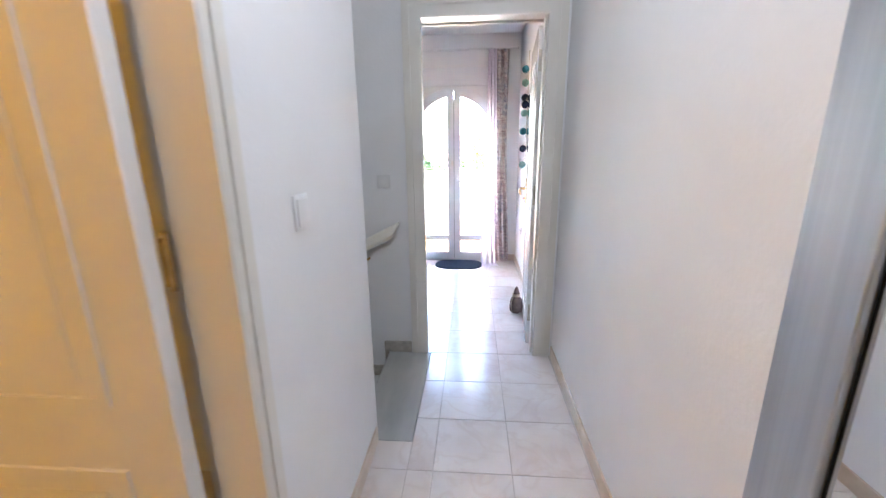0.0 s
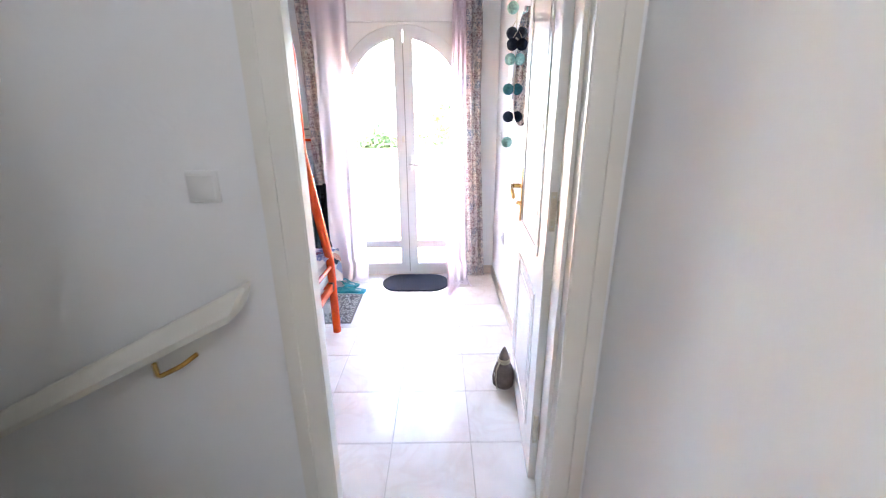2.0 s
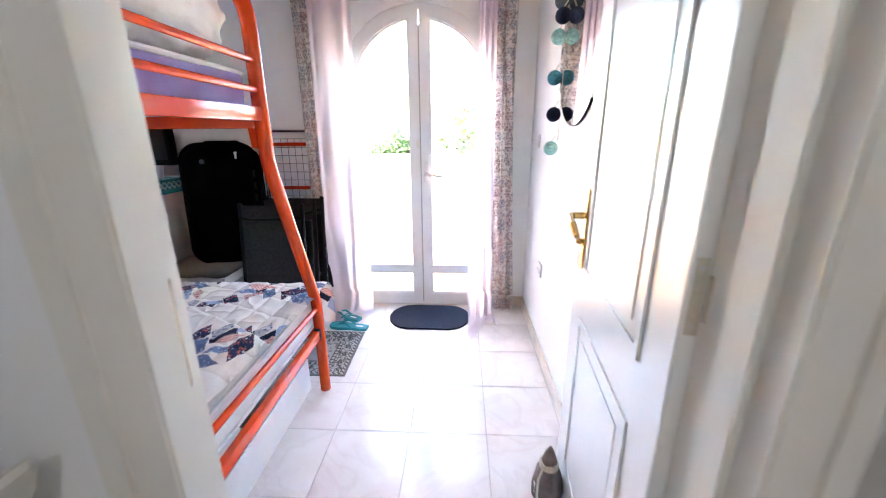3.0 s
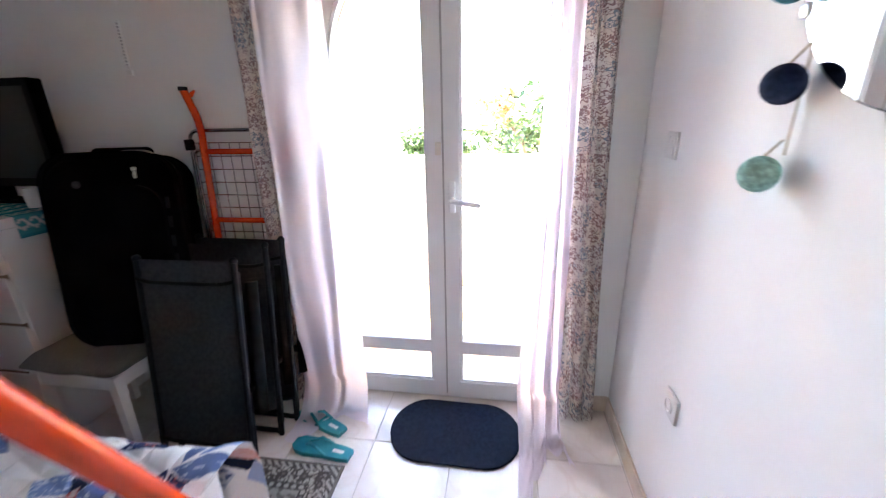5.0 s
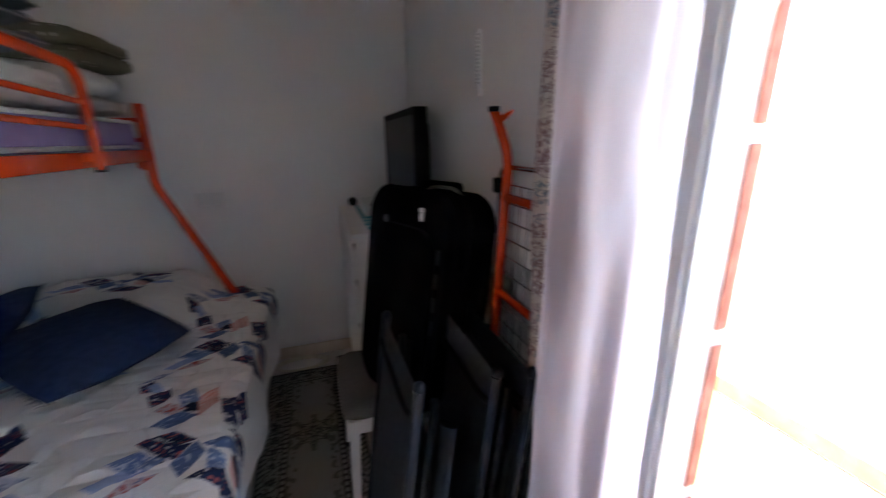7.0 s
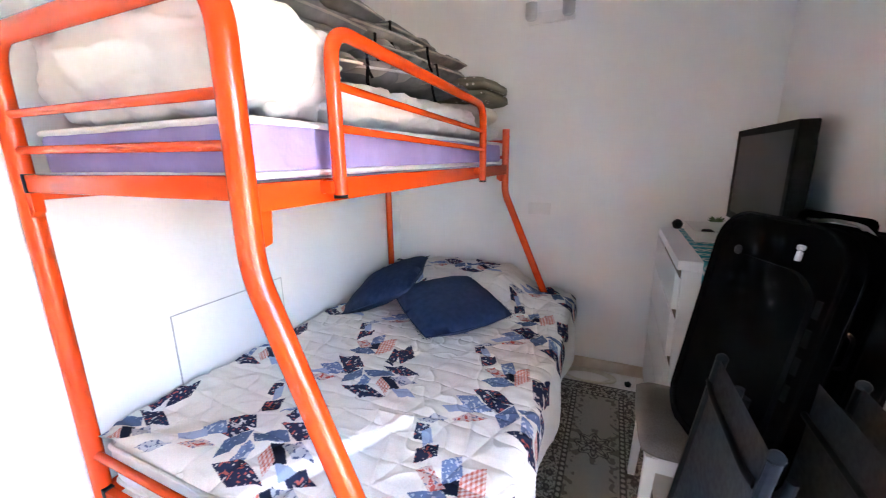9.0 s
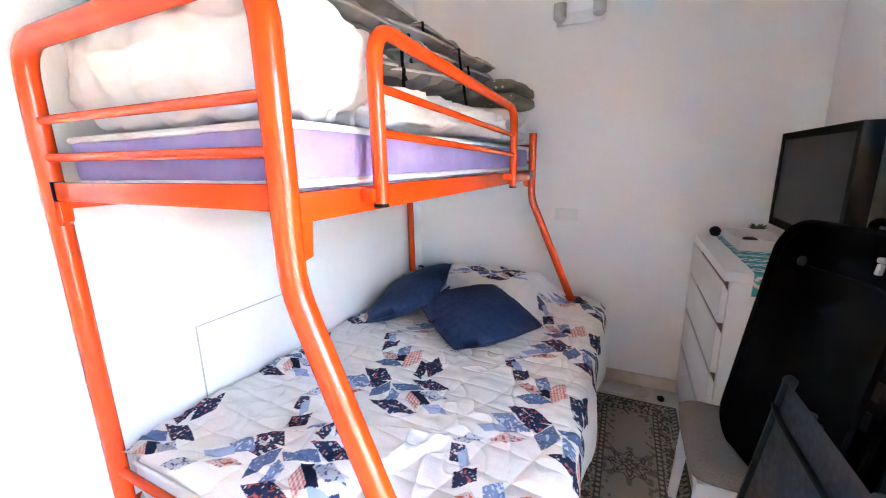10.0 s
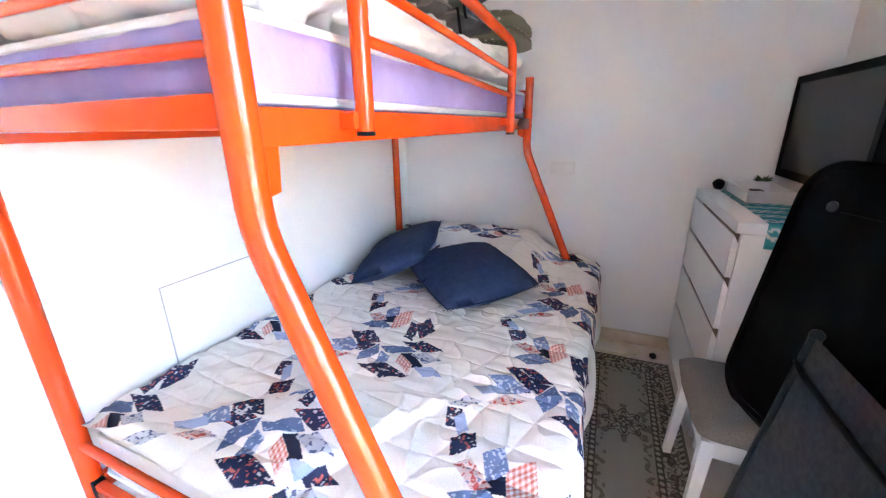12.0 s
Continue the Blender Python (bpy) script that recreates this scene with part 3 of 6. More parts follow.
leaf = door_leaf("door_1", 0.70, 2.015, "white gloss panelled door standing wide open")
lever_set(leaf, 0.605, 1.01, -0.003, -1, -1)
lever_set(leaf, 0.605, 1.01, 0.041, 1, -1)
for z in (0.24, 1.04, 1.83):
    hg = part("hinge", box(0.006, 0.024, 0.0005, 0.003, z - 0.06, z + 0.06, 0.001, 1), HINGE, leaf, "pale plated steel hinge plate")
    part("hinge_pin", tube([(0.030, -0.003, z - 0.035), (0.030, -0.003, z + 0.035)], 0.0055, 10), HINGE, hg)
    for dz in (-0.045, 0.045):
        part("screw", box(0.012, 0.018, -0.0005, 0.0006, z + dz - 0.003, z + dz + 0.003, 0.001, 1), STEEL, hg)
leaf.matrix_basis = pose(0.317, 2.562, 0, 0, 0, -4.9)

# side-room door, warm light behind it
frame_2 = architrave("door_frame_side_room", -0.11, 0.70, 2.03, 0.075, -0.50, 0.014, "x", 1)
jl = [(-0.11, 0), (-0.11, 2.03), (0.70, 2.03), (0.70, 0)]
jo = [(-0.13, 0), (-0.13, 2.05), (0.72, 2.05), (0.72, 0)]
part("jamb", extrude_outline(jo + jl[::-1], "x", -0.588, -0.50), GLOSS, frame_2, "", 0)
leaf2 = door_leaf("door_2", 0.79, 2.02, "cream gloss panelled door opened into the side room")
for z in (0.24, 1.13, 1.8):
    hg = part("hinge", box(0.037, 0.058, -0.003, 0.002, z - 0.045, z + 0.045, 0.001, 1), BRASS, leaf2, "brass hinge")
    part("hinge_pin", tube([(0.047, -0.006, z - 0.055), (0.047, -0.006, z + 0.055)], 0.006, 10), BRASS, hg)
leaf2.matrix_basis = pose(-0.602, 0.642, 0, 0, 0, 90.5)

# mirrored closet front in the hall
closet = thing("mirror_closet", (XE + 0.02, 0.0, 0), "floor to ceiling mirrored closet door in brushed aluminium frame", "closet door")
part("stile", box(XE - 0.008, XE + 0.03, 0.580, 0.703, 0.0, HC - 0.003, 0.003, 1), ALU, closet, "brushed aluminium stile")
part("track", box(XE + 0.006, XE + 0.03, 0.576, 0.5795, 0.0, HC - 0.003), BLACK, closet, "dark gap seal", 0)
part("mirror", box(XE + 0.008, XE + 0.03, -0.9, 0.5755, 0.03, HC - 0.05), MIRROR, closet, "clear mirror glass", 0)
part("rail", box(XE - 0.004, XE + 0.03, -0.9, 0.5755, 0.0, 0.029, 0.002, 1), ALU, closet)
part("rail", box(XE - 0.004, XE + 0.03, -0.9, 0.5755, HC - 0.049, HC - 0.003, 0.002, 1), ALU, closet)
wall("wall_hall_east_south", XE, XE + 0.12, -2.5, -0.9, -0.05)


# ---------------------------------------------------------------- switches and sockets
def switch(axis, at, u0, u1, z0, z1, out, keys=1, lab="white plastic wall switch"):
    """A plate on a wall x = at or y = at, standing out by 1 cm in the direction out."""
    def slab(a, b, c, d, e0, e1, bev):
        lo_, hi_ = sorted((at + out * e0, at + out * e1))
        return box(lo_, hi_, a, b, c, d, bev) if axis == "x" else box(a, b, lo_, hi_, c, d, bev)
    place = (at, (u0 + u1) / 2, (z0 + z1) / 2) if axis == "x" else ((u0 + u1) / 2, at, (z0 + z1) / 2)
    th = thing("wall_switch", place, lab, "switch")
    part("plate", slab(u0, u1, z0, z1, 0, 0.008, 0.003), WHITEPL, th)
    w = (u1 - u0 - 0.016) / keys
    for k in range(keys):
        part("rocker", slab(u0 + 0.008 + k * w + 0.001, u0 + 0.008 + (k + 1) * w - 0.001, z0 + 0.01, z1 - 0.01, 0.0082, 0.013, 0.002), WHITEPL, th)
    return th


switch("x", -0.50, 0.98, 1.06, 1.125, 1.215, 1)
switch("y", YD0, -0.64, -0.56, 1.105, 1.185, -1)
switch("x", XW, 3.52, 3.66, 1.015, 1.09, 1, 2, "white plastic double wall switch above the bed")
switch("x", XE, 4.44, 4.52, 1.165, 1.245, -1, 2, "white plastic double wall switch beside the window")
sock = thing("wall_socket", (XE, 4.19, 0.49), "white plastic round wall socket near the floor", "socket")
part("plate", box(XE - 0.01, XE, 4.15, 4.23, 0.45, 0.53, 0.003), WHITEPL, sock)
well = turned([(0.021, 0), (0.021, 0.004), (0.018, 0.005), (0.017, 0.002)], (0, 0, 0), 18)
well.transform(pose(XE - 0.0105, 4.19, 0.49, 0, -90, 0))
part("well", well, WHITEPL, sock)
sock2 = thing("wall_socket", (XE, 3.42, 0.16), "grey plastic surface socket just above the skirting", "socket")
part("plate", box(XE - 0.03, XE, 3.38, 3.45, 0.11, 0.19, 0.004), GREYPL, sock2)

# ---------------------------------------------------------------- handrail
rail = thing("handrail", (-0.9, YD0, 0.7), "cream painted wooden handrail on a brass bracket", "handrail", kind="structure")
end, low = Vector((-0.53, YD0 - 0.06, 0.855)), Vector((-2.5, YD0 - 0.06, -0.145))
prof = [(-0.026, -0.03), (0.026, -0.03), (0.034, -0.012), (0.03, 0.012), (0.018, 0.03), (-0.018, 0.03), (-0.03, 0.012), (-0.034, -0.012)]
bm = bmesh.new()
loops = []
for p, sc in ((end + Vector((0.012, 0, 0.006)), 0.7), (end, 1.0), (low, 1.0)):
    loops.append([bm.verts.new(p + Vector((0.62 * v * sc, 0.9 * u * sc, 1.25 * v * sc)) * 1.3) for u, v in prof])
for a, b in zip(loops, loops[1:]):
    for k in range(8):
        bm.faces.new((a[k], a[(k + 1) % 8], b[(k + 1) % 8], b[k]))
bm.faces.new(loops[0]), bm.faces.new(loops[-1])
part("rail", bm, GLOSS, rail, "", 30)
for x in (-0.765, -1.75):
    z = 0.818 - (end.x - x) * 0.506
    part("bracket", tube(rounded([(x - 0.03, YD0 - 0.06, z - 0.03), (x - 0.03, YD0 - 0.06, z - 0.075), (x + 0.03, YD0 - 0.045, z - 0.05), (x + 0.05, YD0, z - 0.04)], 0.015), 0.007, 10), BRASS, rail, "brass bracket")

# ---------------------------------------------------------------- arched window door
FY0, FY1 = 4.742, 4.80
win = thing("window_1", (WX, 4.77, 0), "white plastic double door window with arched top, closed", "window", kind="structure")
Z0 = 0.012


def closed_arch(r, x_a, x_b, z0):
    """Outline of one half of the arched opening between upright x_a (meeting edge) and the arc of radius r towards x_b's side."""
    side = 1 if x_b > x_a else -1
    a0 = math.acos(max(-1, min(1, (x_a - WX) / r)))
    a1 = 0.0 if side > 0 else math.pi
    return [(x_a, z0)] + arc(r, a0, a1, 20) + [(WX + side * r, z0)]


outer = [(WX - WR, -0.02)] + arc(WR, math.pi, 0, 32) + [(WX + WR, -0.02)]
inner = [(WX - WR + 0.035, 0.02)] + arc(WR - 0.035, math.pi, 0, 32) + [(WX + WR - 0.035, 0.02)]
part("outer_frame", ring(outer, inner, "y", FY0 + 0.004, FY1 + 0.02), UPVC, win)
for side in (-1, 1):
    edge = WX + side * 0.004
    far = WX + side * WR
    o = closed_arch(WR - 0.037, edge, far, 0.024)
    i = closed_arch(WR - 0.037 - 0.045, edge + side * 0.06, far, 0.095)
    sash = part("sash", ring(o, i, "y", FY0 - 0.012, FY1), UPVC, win)
    part("bead", ring(i, closed_arch(WR - 0.095, edge + side * 0.072, far, 0.107), "y", FY0 - 0.004, FY0 + 0.02), UPVC, sash)
    xa, xb = sorted((edge + side * 0.055, WX + side * (WR - 0.08)))
    part("cross_rail", box(xa, xb, FY0 - 0.010, FY1 - 0.002, 0.25, 0.318, 0.004, 1), UPVC, sash)
    part("pane", extrude_outline(closed_arch(WR - 0.084, edge + side * 0.062, far, 0.319), "y", FY0 + 0.026, FY0 + 0.032), GLASS, sash, "clear glass pane", 0).visible_shadow = False
    part("pane", box(xa, xb, FY0 + 0.026, FY0 + 0.032, 0.097, 0.249), GLASS, sash, "clear glass pane", 0).visible_shadow = False
    part("gasket", tube([(edge + side * 0.0605, FY0 + 0.02, 0.32), (edge + side * 0.0605, FY0 + 0.02, 1.85)], 0.0022, 6), GREYPL, sash, "black rubber seal")
    part("gasket", tube([(WX + side * (WR - 0.083), FY0 + 0.02, 0.32)] + [(x, FY0 + 0.02, z) for x, z in (arc(WR - 0.083, 0.0, 1.15, 12) if side > 0 else arc(WR - 0.083, math.pi, math.pi - 1.15, 12))], 0.0035, 6), BLACK, sash, "black rubber seal")
part("meeting_gap", box(WX - 0.0038, WX + 0.0038, FY0 - 0.009, FY0 + 0.02, 0.026, 1.9), GREYPL, win, "dark gap between the two sashes", 0)
hd = part("handle_base", box(WX + 0.022, WX + 0.05, FY0 - 0.024, FY0 - 0.012, 0.93, 1.06, 0.005, 3), UPVC, win, "white window handle")
part("handle", tube(rounded([(WX + 0.036, FY0 - 0.02, 0.985), (WX + 0.036, FY0 - 0.06, 0.985), (WX + 0.155, FY0 - 0.064, 0.968)], 0.025), 0.0105, 12), UPVC, hd)
for z in (0.42, 1.1, 1.46):
    part("window_hinge", tube([(WX - WR + 0.037, FY0 - 0.016, z), (WX - WR + 0.037, FY0 - 0.016, z + 0.08)], 0.008, 10), UPVC, win)
part("latch_tab", box(WX - 0.03, WX - 0.006, FY0 - 0.017, FY0 - 0.012, 1.16, 1.21, 0.002, 1), GLOSS, win, "yellowed plastic stop")
part("sill", box(WX - WR, WX + WR, 4.80, 5.02, -0.05, -0.012, 0.004, 1), MARBLE, win, "grey marble threshold")

# shutter box cover above the window
sb = thing("shutter_box", (WX, YN0, 2.1), "flat white cover of the roller shutter box", "shutter box", kind="structure")
part("cover", box(-0.80, 0.26, YN0 - 0.014, YN0 + 0.001, 2.035, 2.225, 0.003, 1), UPVC, sb)

# brick lining round the outer edge of the opening
lining = thing("brick_lining", (WX - WR, 4.95, 0), "red brick lining with pale joints round the outer opening", "brickwork", kind="structure")
proto_mesh = mesh_of(box(-0.008, 0.0, -0.018, 0.018, 0.0, 0.385, 0.003, 1), "brick", BRICK)
curved = arc(WR - 0.0015, 0.0, 0.72, 8)
inside = arc(WR - 0.0095, 0.0, 0.72, 8)
curved_mesh = mesh_of(extrude_outline([(x - WX, z - WS) for x, z in curved + inside[::-1]], "y", -0.018, 0.018), "brick", BRICK, smooth=30)


def place_brick(m, mesh=proto_mesh):
    ob = new("brick", mesh)
    ob.parent = lining
    ob.matrix_basis = Matrix.Translation(-ORIGIN[lining.name]) @ m


for k in range(5):
    z = -0.3105 + 0.42 * k
    place_brick(pose(WX + WR - 0.001, 4.962, z))
    place_brick(pose(WX - WR + 0.001, 4.962, z, 0, 0, 180))
for k in range(3):
    a = 0.50 + 0.79 * k
    place_brick(Matrix.Translation((WX, 4.962, WS)) @ Matrix.Rotation(-a, 4, "Y"), curved_mesh)

# ---------------------------------------------------------------- balcony and garden
balcony = solid("balcony_floor", box(-3.2, 2.2, YN1, 6.4, -0.25, -0.063), GROUT, "sandy square tiles of the sunny balcony", "floor", kind="structure", smooth=0)
par = thing("parapet", (-0.5, 6.3, 0), "white rendered balcony wall with terracotta skirting", "parapet", kind="structure")
part("wall", box(-3.2, 2.2, 6.22, 6.42, -0.25, 0.98, 0.008), RENDER, par)
part("skirting", box(-3.05, 2.05, 6.205, 6.219, -0.05, 0.045, 0.003, 1), TERRA, par, "terracotta tile skirting")
part("drain", box(0.50, 0.60, 6.199, 6.204, -0.035, 0.0), BLACK, par, "dark drain slot", 0)
part("coping", box(-3.22, 2.22, 6.19, 6.45, 0.981, 1.02, 0.008), RENDER, par)
for x0, x1 in ((-3.32, -3.2), (2.2, 2.32)):
    part("side_wall", box(x0, x1, YN1, 6.42, -0.25, 0.98, 0.008), RENDER, par)
solid("outer_wall", box(-3.3, WX - WR - 0.02, YN1 + 0.002, YN1 + 0.03, -3.0, 3.2), RENDER, "white rendered outer house wall", "wall", kind="structure", smooth=0)
solid("outer_wall_east", box(WX + WR + 0.02, 2.3, YN1 + 0.002, YN1 + 0.03, -3.0, 3.2), RENDER, "white rendered outer house wall", "wall", kind="structure", smooth=0)
solid("ground", box(-1500, 1500, -1500, 1500, -3.3, -3.1), EARTH, "dry sandy garden ground reaching the horizon", "ground", kind="structure", smooth=0)


def leaf_cloud(centre, spread, count, size, rnd):
    verts, faces = [], []
    for _ in range(count):
        d = Vector((rnd.gauss(0, 1), rnd.gauss(0, 1), rnd.gauss(0, 1))).normalized() * rnd.random() ** 0.45
        p = Vector(centre) + Vector((d.x * spread[0], d.y * spread[1], d.z * spread[2]))
        p += Vector((noise.noise(p * 1.9), noise.noise(p * 1.9 + Vector((7, 0, 0))), noise.noise(p * 1.9 + Vector((0, 9, 0))))) * 0.35
        m = Euler((rnd.uniform(-1.2, 1.2), rnd.uniform(-1.2, 1.2), rnd.uniform(0, 6.3))).to_matrix()
        s = size * rnd.uniform(0.6, 1.3)
        b = len(verts)
        verts += [p + m @ Vector(q) * s for q in ((0, -1, 0), (0.38, -0.1, 0.12), (0, 1, -0.1), (-0.38, -0.1, 0.12))]
        faces += [(b, b + 1, b + 2), (b, b + 2, b + 3)]
    return verts, faces


rnd = random.Random(4)
for name, cx, cy, top, w, lab in (("tree", 0.45, 9.6, 1.45, 1.6, "leafy green garden tree with orange blossom"), ("tree", 3.6, 10.6, 1.5, 1.6, "broad leafy green garden tree"), ("tree", -1.6, 13.5, 0.85, 1.0, "small far green garden tree")):
    tr = thing(name, (cx, cy, -3.1), lab, "tree", "garden trees")
    part("trunk", tube([(cx, cy, -3.1), (cx + 0.05, cy, -2.0), (cx - 0.04, cy + 0.05, top - 0.8)], [0.12, 0.095, 0.06], 10), BARK, tr)
    for k in range(5):
        a = 1.26 * k + 0.4
        part("limb", tube([(cx - 0.01, cy, top - 1.5 + 0.1 * k), (cx + 0.4 * math.cos(a), cy + 0.4 * math.sin(a), top - 0.8 + 0.1 * k), (cx + 0.8 * w * math.cos(a), cy + 0.7 * math.sin(a), top - 0.25 + 0.12 * k)], [0.045, 0.03, 0.012], 8), BARK, tr)
    vs, fs = [], []
    for k in range(9):
        a = rnd.uniform(0, 6.3)
        q = rnd.uniform(0, 0.75)
        v2, f2 = leaf_cloud((cx + w * q * math.cos(a), cy + 0.8 * w * q * math.sin(a), top - 0.35 + rnd.uniform(-0.45, 0.5)), (0.55 * w, 0.5 * w, 0.42), 520, 0.075, rnd)
        fs += [tuple(i + len(vs) for i in t) for t in f2]
        vs += v2
    me = bpy.data.meshes.new("crown")
    me.from_pydata([tuple(v - Vector((cx, cy, -3.1))) for v in vs], [], fs)
    me.materials.append(LEAF)
    ob = new("crown", me)
    ob.parent = tr
    tagged(ob, "green leaves with gaps", kind="stuff")
    if cx == 0.45:
        vs, fs = leaf_cloud((cx - 0.65, cy - 1.1, top - 0.1), (0.28, 0.25, 0.32), 260, 0.06, rnd)
        me = bpy.data.meshes.new("blossom")
        me.from_pydata([tuple(v - Vector((cx, cy, -3.1))) for v in vs], [], fs)
        me.materials.append(PETAL)
        ob = new("blossom", me)
        ob.parent = tr
        tagged(ob, "orange blossom", kind="stuff")

# ---------------------------------------------------------------- curtains
def curtain(name, x_top, x_bot, y, z0, z1, folds, depth, mat, lab, group, spill=0.0, phase=0.0, lean=0.0, slant=0.0):
    """Hanging cloth in folds between x ranges at the top and the bottom; spill: how far it lies on the floor."""
    nu, nv = folds * 16, 90
    rest = []

    def at(u, v):
        t = v
        a = x_top[0] + (x_bot[0] - x_top[0]) * t ** 1.6
        b = x_top[1] + (x_bot[1] - x_top[1]) * t ** 1.6
        ph = 2 * math.pi * folds * u + phase + 0.6 * math.sin(3 * v + u * 5)
        z = z1 + (z0 - z1) * v
        amp = depth * (0.65 + 0.35 * t) * (1 + 0.25 * math.sin(9 * u + 2.1))
        x = a + (b - a) * u + 0.012 * math.sin(ph * 0.5 + 4 * v)
        yy = y + slant * u + amp * math.sin(ph) + 0.012 * noise.noise(Vector((u * 6, v * 7, 2))) - lean * t ** 2.2
        if spill and z < 0.16:
            s = min(1.0, (0.16 - z) / (0.16 - z0))
            yy -= spill * s ** 1.4 * (0.75 + 0.35 * math.sin(5 * u + 1))
            z = max(0.012 + 0.012 * (1 + math.sin(ph * 1.3 + 20 * s)) * (1 - 0.7 * s), 0.16 - (0.16 - z) * (1 - 0.35 * s) * 1.15)
            x += 0.015 * math.sin(2.5 * s + 3 * u) + 0.09 * s * max(0.0, u - 0.4)
        rest.append((u * 1.0, (z1 - z)))
        return (x, yy, z)

    bm = sheet(nu, nv, at)
    ob = solid(name, bm, mat, lab, "curtain", group, smooth=180, place=((x_top[0] + x_top[1]) / 2, y, z1))
    if mat is PRINT:
        span = abs(x_top[1] - x_top[0]) * 1.7
        at_rest = ob.data.attributes.new("rest", "FLOAT_VECTOR", "POINT")
        at_rest.data.foreach_set("vector", np.array([(u * span + 3.3, v, 0.0) for u, v in rest], np.float32).ravel())
    return ob


curtain("patterned_curtain", (-1.05, -0.90), (-1.02, -0.91), 4.638, 0.015, 2.385, 3, 0.012, PRINT, "ivory curtain printed with mauve and blue flowers, drawn aside", "curtains at the window", lean=0.02)
curtain("sheer_curtain", (-0.945, -0.668), (-0.93, -0.655), 4.600, -0.10, 2.38, 3, 0.007, SHEER, "thin lilac voile curtain pooling on the floor", "curtains at the window", spill=0.22, phase=1.0, lean=0.01, slant=0.035)
curtain("patterned_curtain", (0.155, 0.325), (0.225, 0.37), 4.662, 0.02, 2.385, 5, 0.018, PRINT, "ivory curtain printed with mauve and blue flowers, drawn aside", "curtains at the window", lean=0.02)
curtain("sheer_curtain", (0.10, 0.185), (0.045, 0.235), 4.612, -0.16, 2.38, 6, 0.02, SHEER, "thin lilac voile curtain pooling on the floor", "curtains at the window", spill=0.34, phase=2.0, lean=0.03)
rod = thing("curtain_rod", (WX, 4.66, 2.4), "white curtain rod on small brackets", "curtain rod")
part("pole", tube([(-1.06, 4.665, 2.395), (0.43, 4.665, 2.395)], 0.011, 12), WHITEPL, rod)
for x in (-1.03, WX, 0.41):
    part("bracket", tube([(x, 4.665, 2.395), (x, YN0, 2.395)], 0.007, 8), WHITEPL, rod)
for x in (-1.06, 0.43):
    part("finial", ball((x, 4.665, 2.395), 0.018, 12, 8), WHITEPL, rod)

# ---------------------------------------------------------------- bunk bed
BX0, BX1, BYB, BYF, BYO = -0.69, -2.505, 2.582, 3.412, 3.705
bed = thing("bunk_bed", (-1.6, 3.1, 0), "glossy orange tubular steel bunk bed, narrow above and wide below", "bunk bed")
R = 0.025
part("end_post", tube(rounded([(BX0, BYB, 0), (BX0, BYB, 1.68), (BX0, BYF, 1.68), (BX0, BYF, 1.0)], 0.10, 8)[:-1] + rounded([(BX0, BYF, 1.30), (BX0, BYF, 1.165), (BX0, BYO, 0.485), (BX0, BYO, 0)], 0.05, 6), R, 16), ORANGE, bed)
part("end_post", tube(rounded([(BX1, BYF, 1.535), (BX1, BYF, 1.165), (BX1, BYO, 0.485), (BX1, BYO, 0)], 0.05), R * 0.85, 14), ORANGE, bed)
part("end_post", tube([(BX1, BYB, 0), (BX1, BYB, 1.535)], R * 0.85, 14), ORANGE, bed)
for z in (1.495, 1.405):
    part("end_rail", tube([(BX0, BYB, z + 0.005), (BX0, BYF, z - 0.004)], 0.0105, 12), ORANGE, bed)
    part("end_rail", tube([(BX1, BYB, z - 0.03), (BX1, BYF, z - 0.03)], 0.0095, 12), ORANGE, bed)
part("end_beam", box(BX0 - 0.013, BX0 + 0.013, BYB + 0.04, BYF - 0.02, 1.302, 1.348, 0.004), ORANGE, bed)
part("end_beam", box(BX1 - 0.013, BX1 + 0.013, BYB + 0.02, BYF - 0.02, 1.285, 1.33, 0.004), ORANGE, bed)
part("end_cap", box(BX0 - 0.0145, BX0 + 0.0145, BYB + 0.026, BYB + 0.04, 1.30, 1.35, 0.002), BLACK, bed, "black plastic end cap")
for y in (BYF, BYB):
    part("side_beam", box(BX1 + 0.02, BX0 - 0.02, y - 0.014, y + 0.014, 1.278, 1.332, 0.004), ORANGE, bed)
for x, y, s in ((BX0, BYB, 1), (BX1, BYF, -1)):
    gusset = [(y + s * 0.02, 1.30), (y + s * 0.052, 1.30), (y + s * 0.05, 1.25), (y + s * 0.03, 1.235), (y + s * 0.02, 1.235)]
    part("bracket", extrude_outline(gusset, "x", x - 0.012, x + 0.012), ORANGE, bed)
part("bracket", extrude_outline([(BX0 - 0.02, 1.28), (BX0 - 0.048, 1.28), (BX0 - 0.042, 1.215), (BX0 - 0.02, 1.21)], "y", BYF - 0.012, BYF + 0.012), ORANGE, bed)
GY = BYF + 0.048
part("guard_rail", tube(rounded([(-0.905, GY, 1.296), (-0.905, GY, 1.645), (-1.93, GY, 1.60), (-1.93, GY, 1.272)], 0.075, 8), 0.0165, 14), ORANGE, bed)
for za, zb in ((1.531, 1.49), (1.442, 1.41)):
    part("guard_bar", tube([(-0.905, GY, za), (-1.93, GY, zb)], 0.0095, 12), ORANGE, bed)
for x in (-0.905, -1.93):
    part("clamp", box(x - 0.028, x + 0.028, BYF + 0.013, BYF + 0.045, 1.30, 1.328, 0.003), ORANGE, bed)
    part("foot_plug", turned([(0.0165, 0), (0.0165, 0.008)], (x, GY, 1.288 if x > -1.5 else 1.264), 14), BLACK, bed, "black plastic plug")
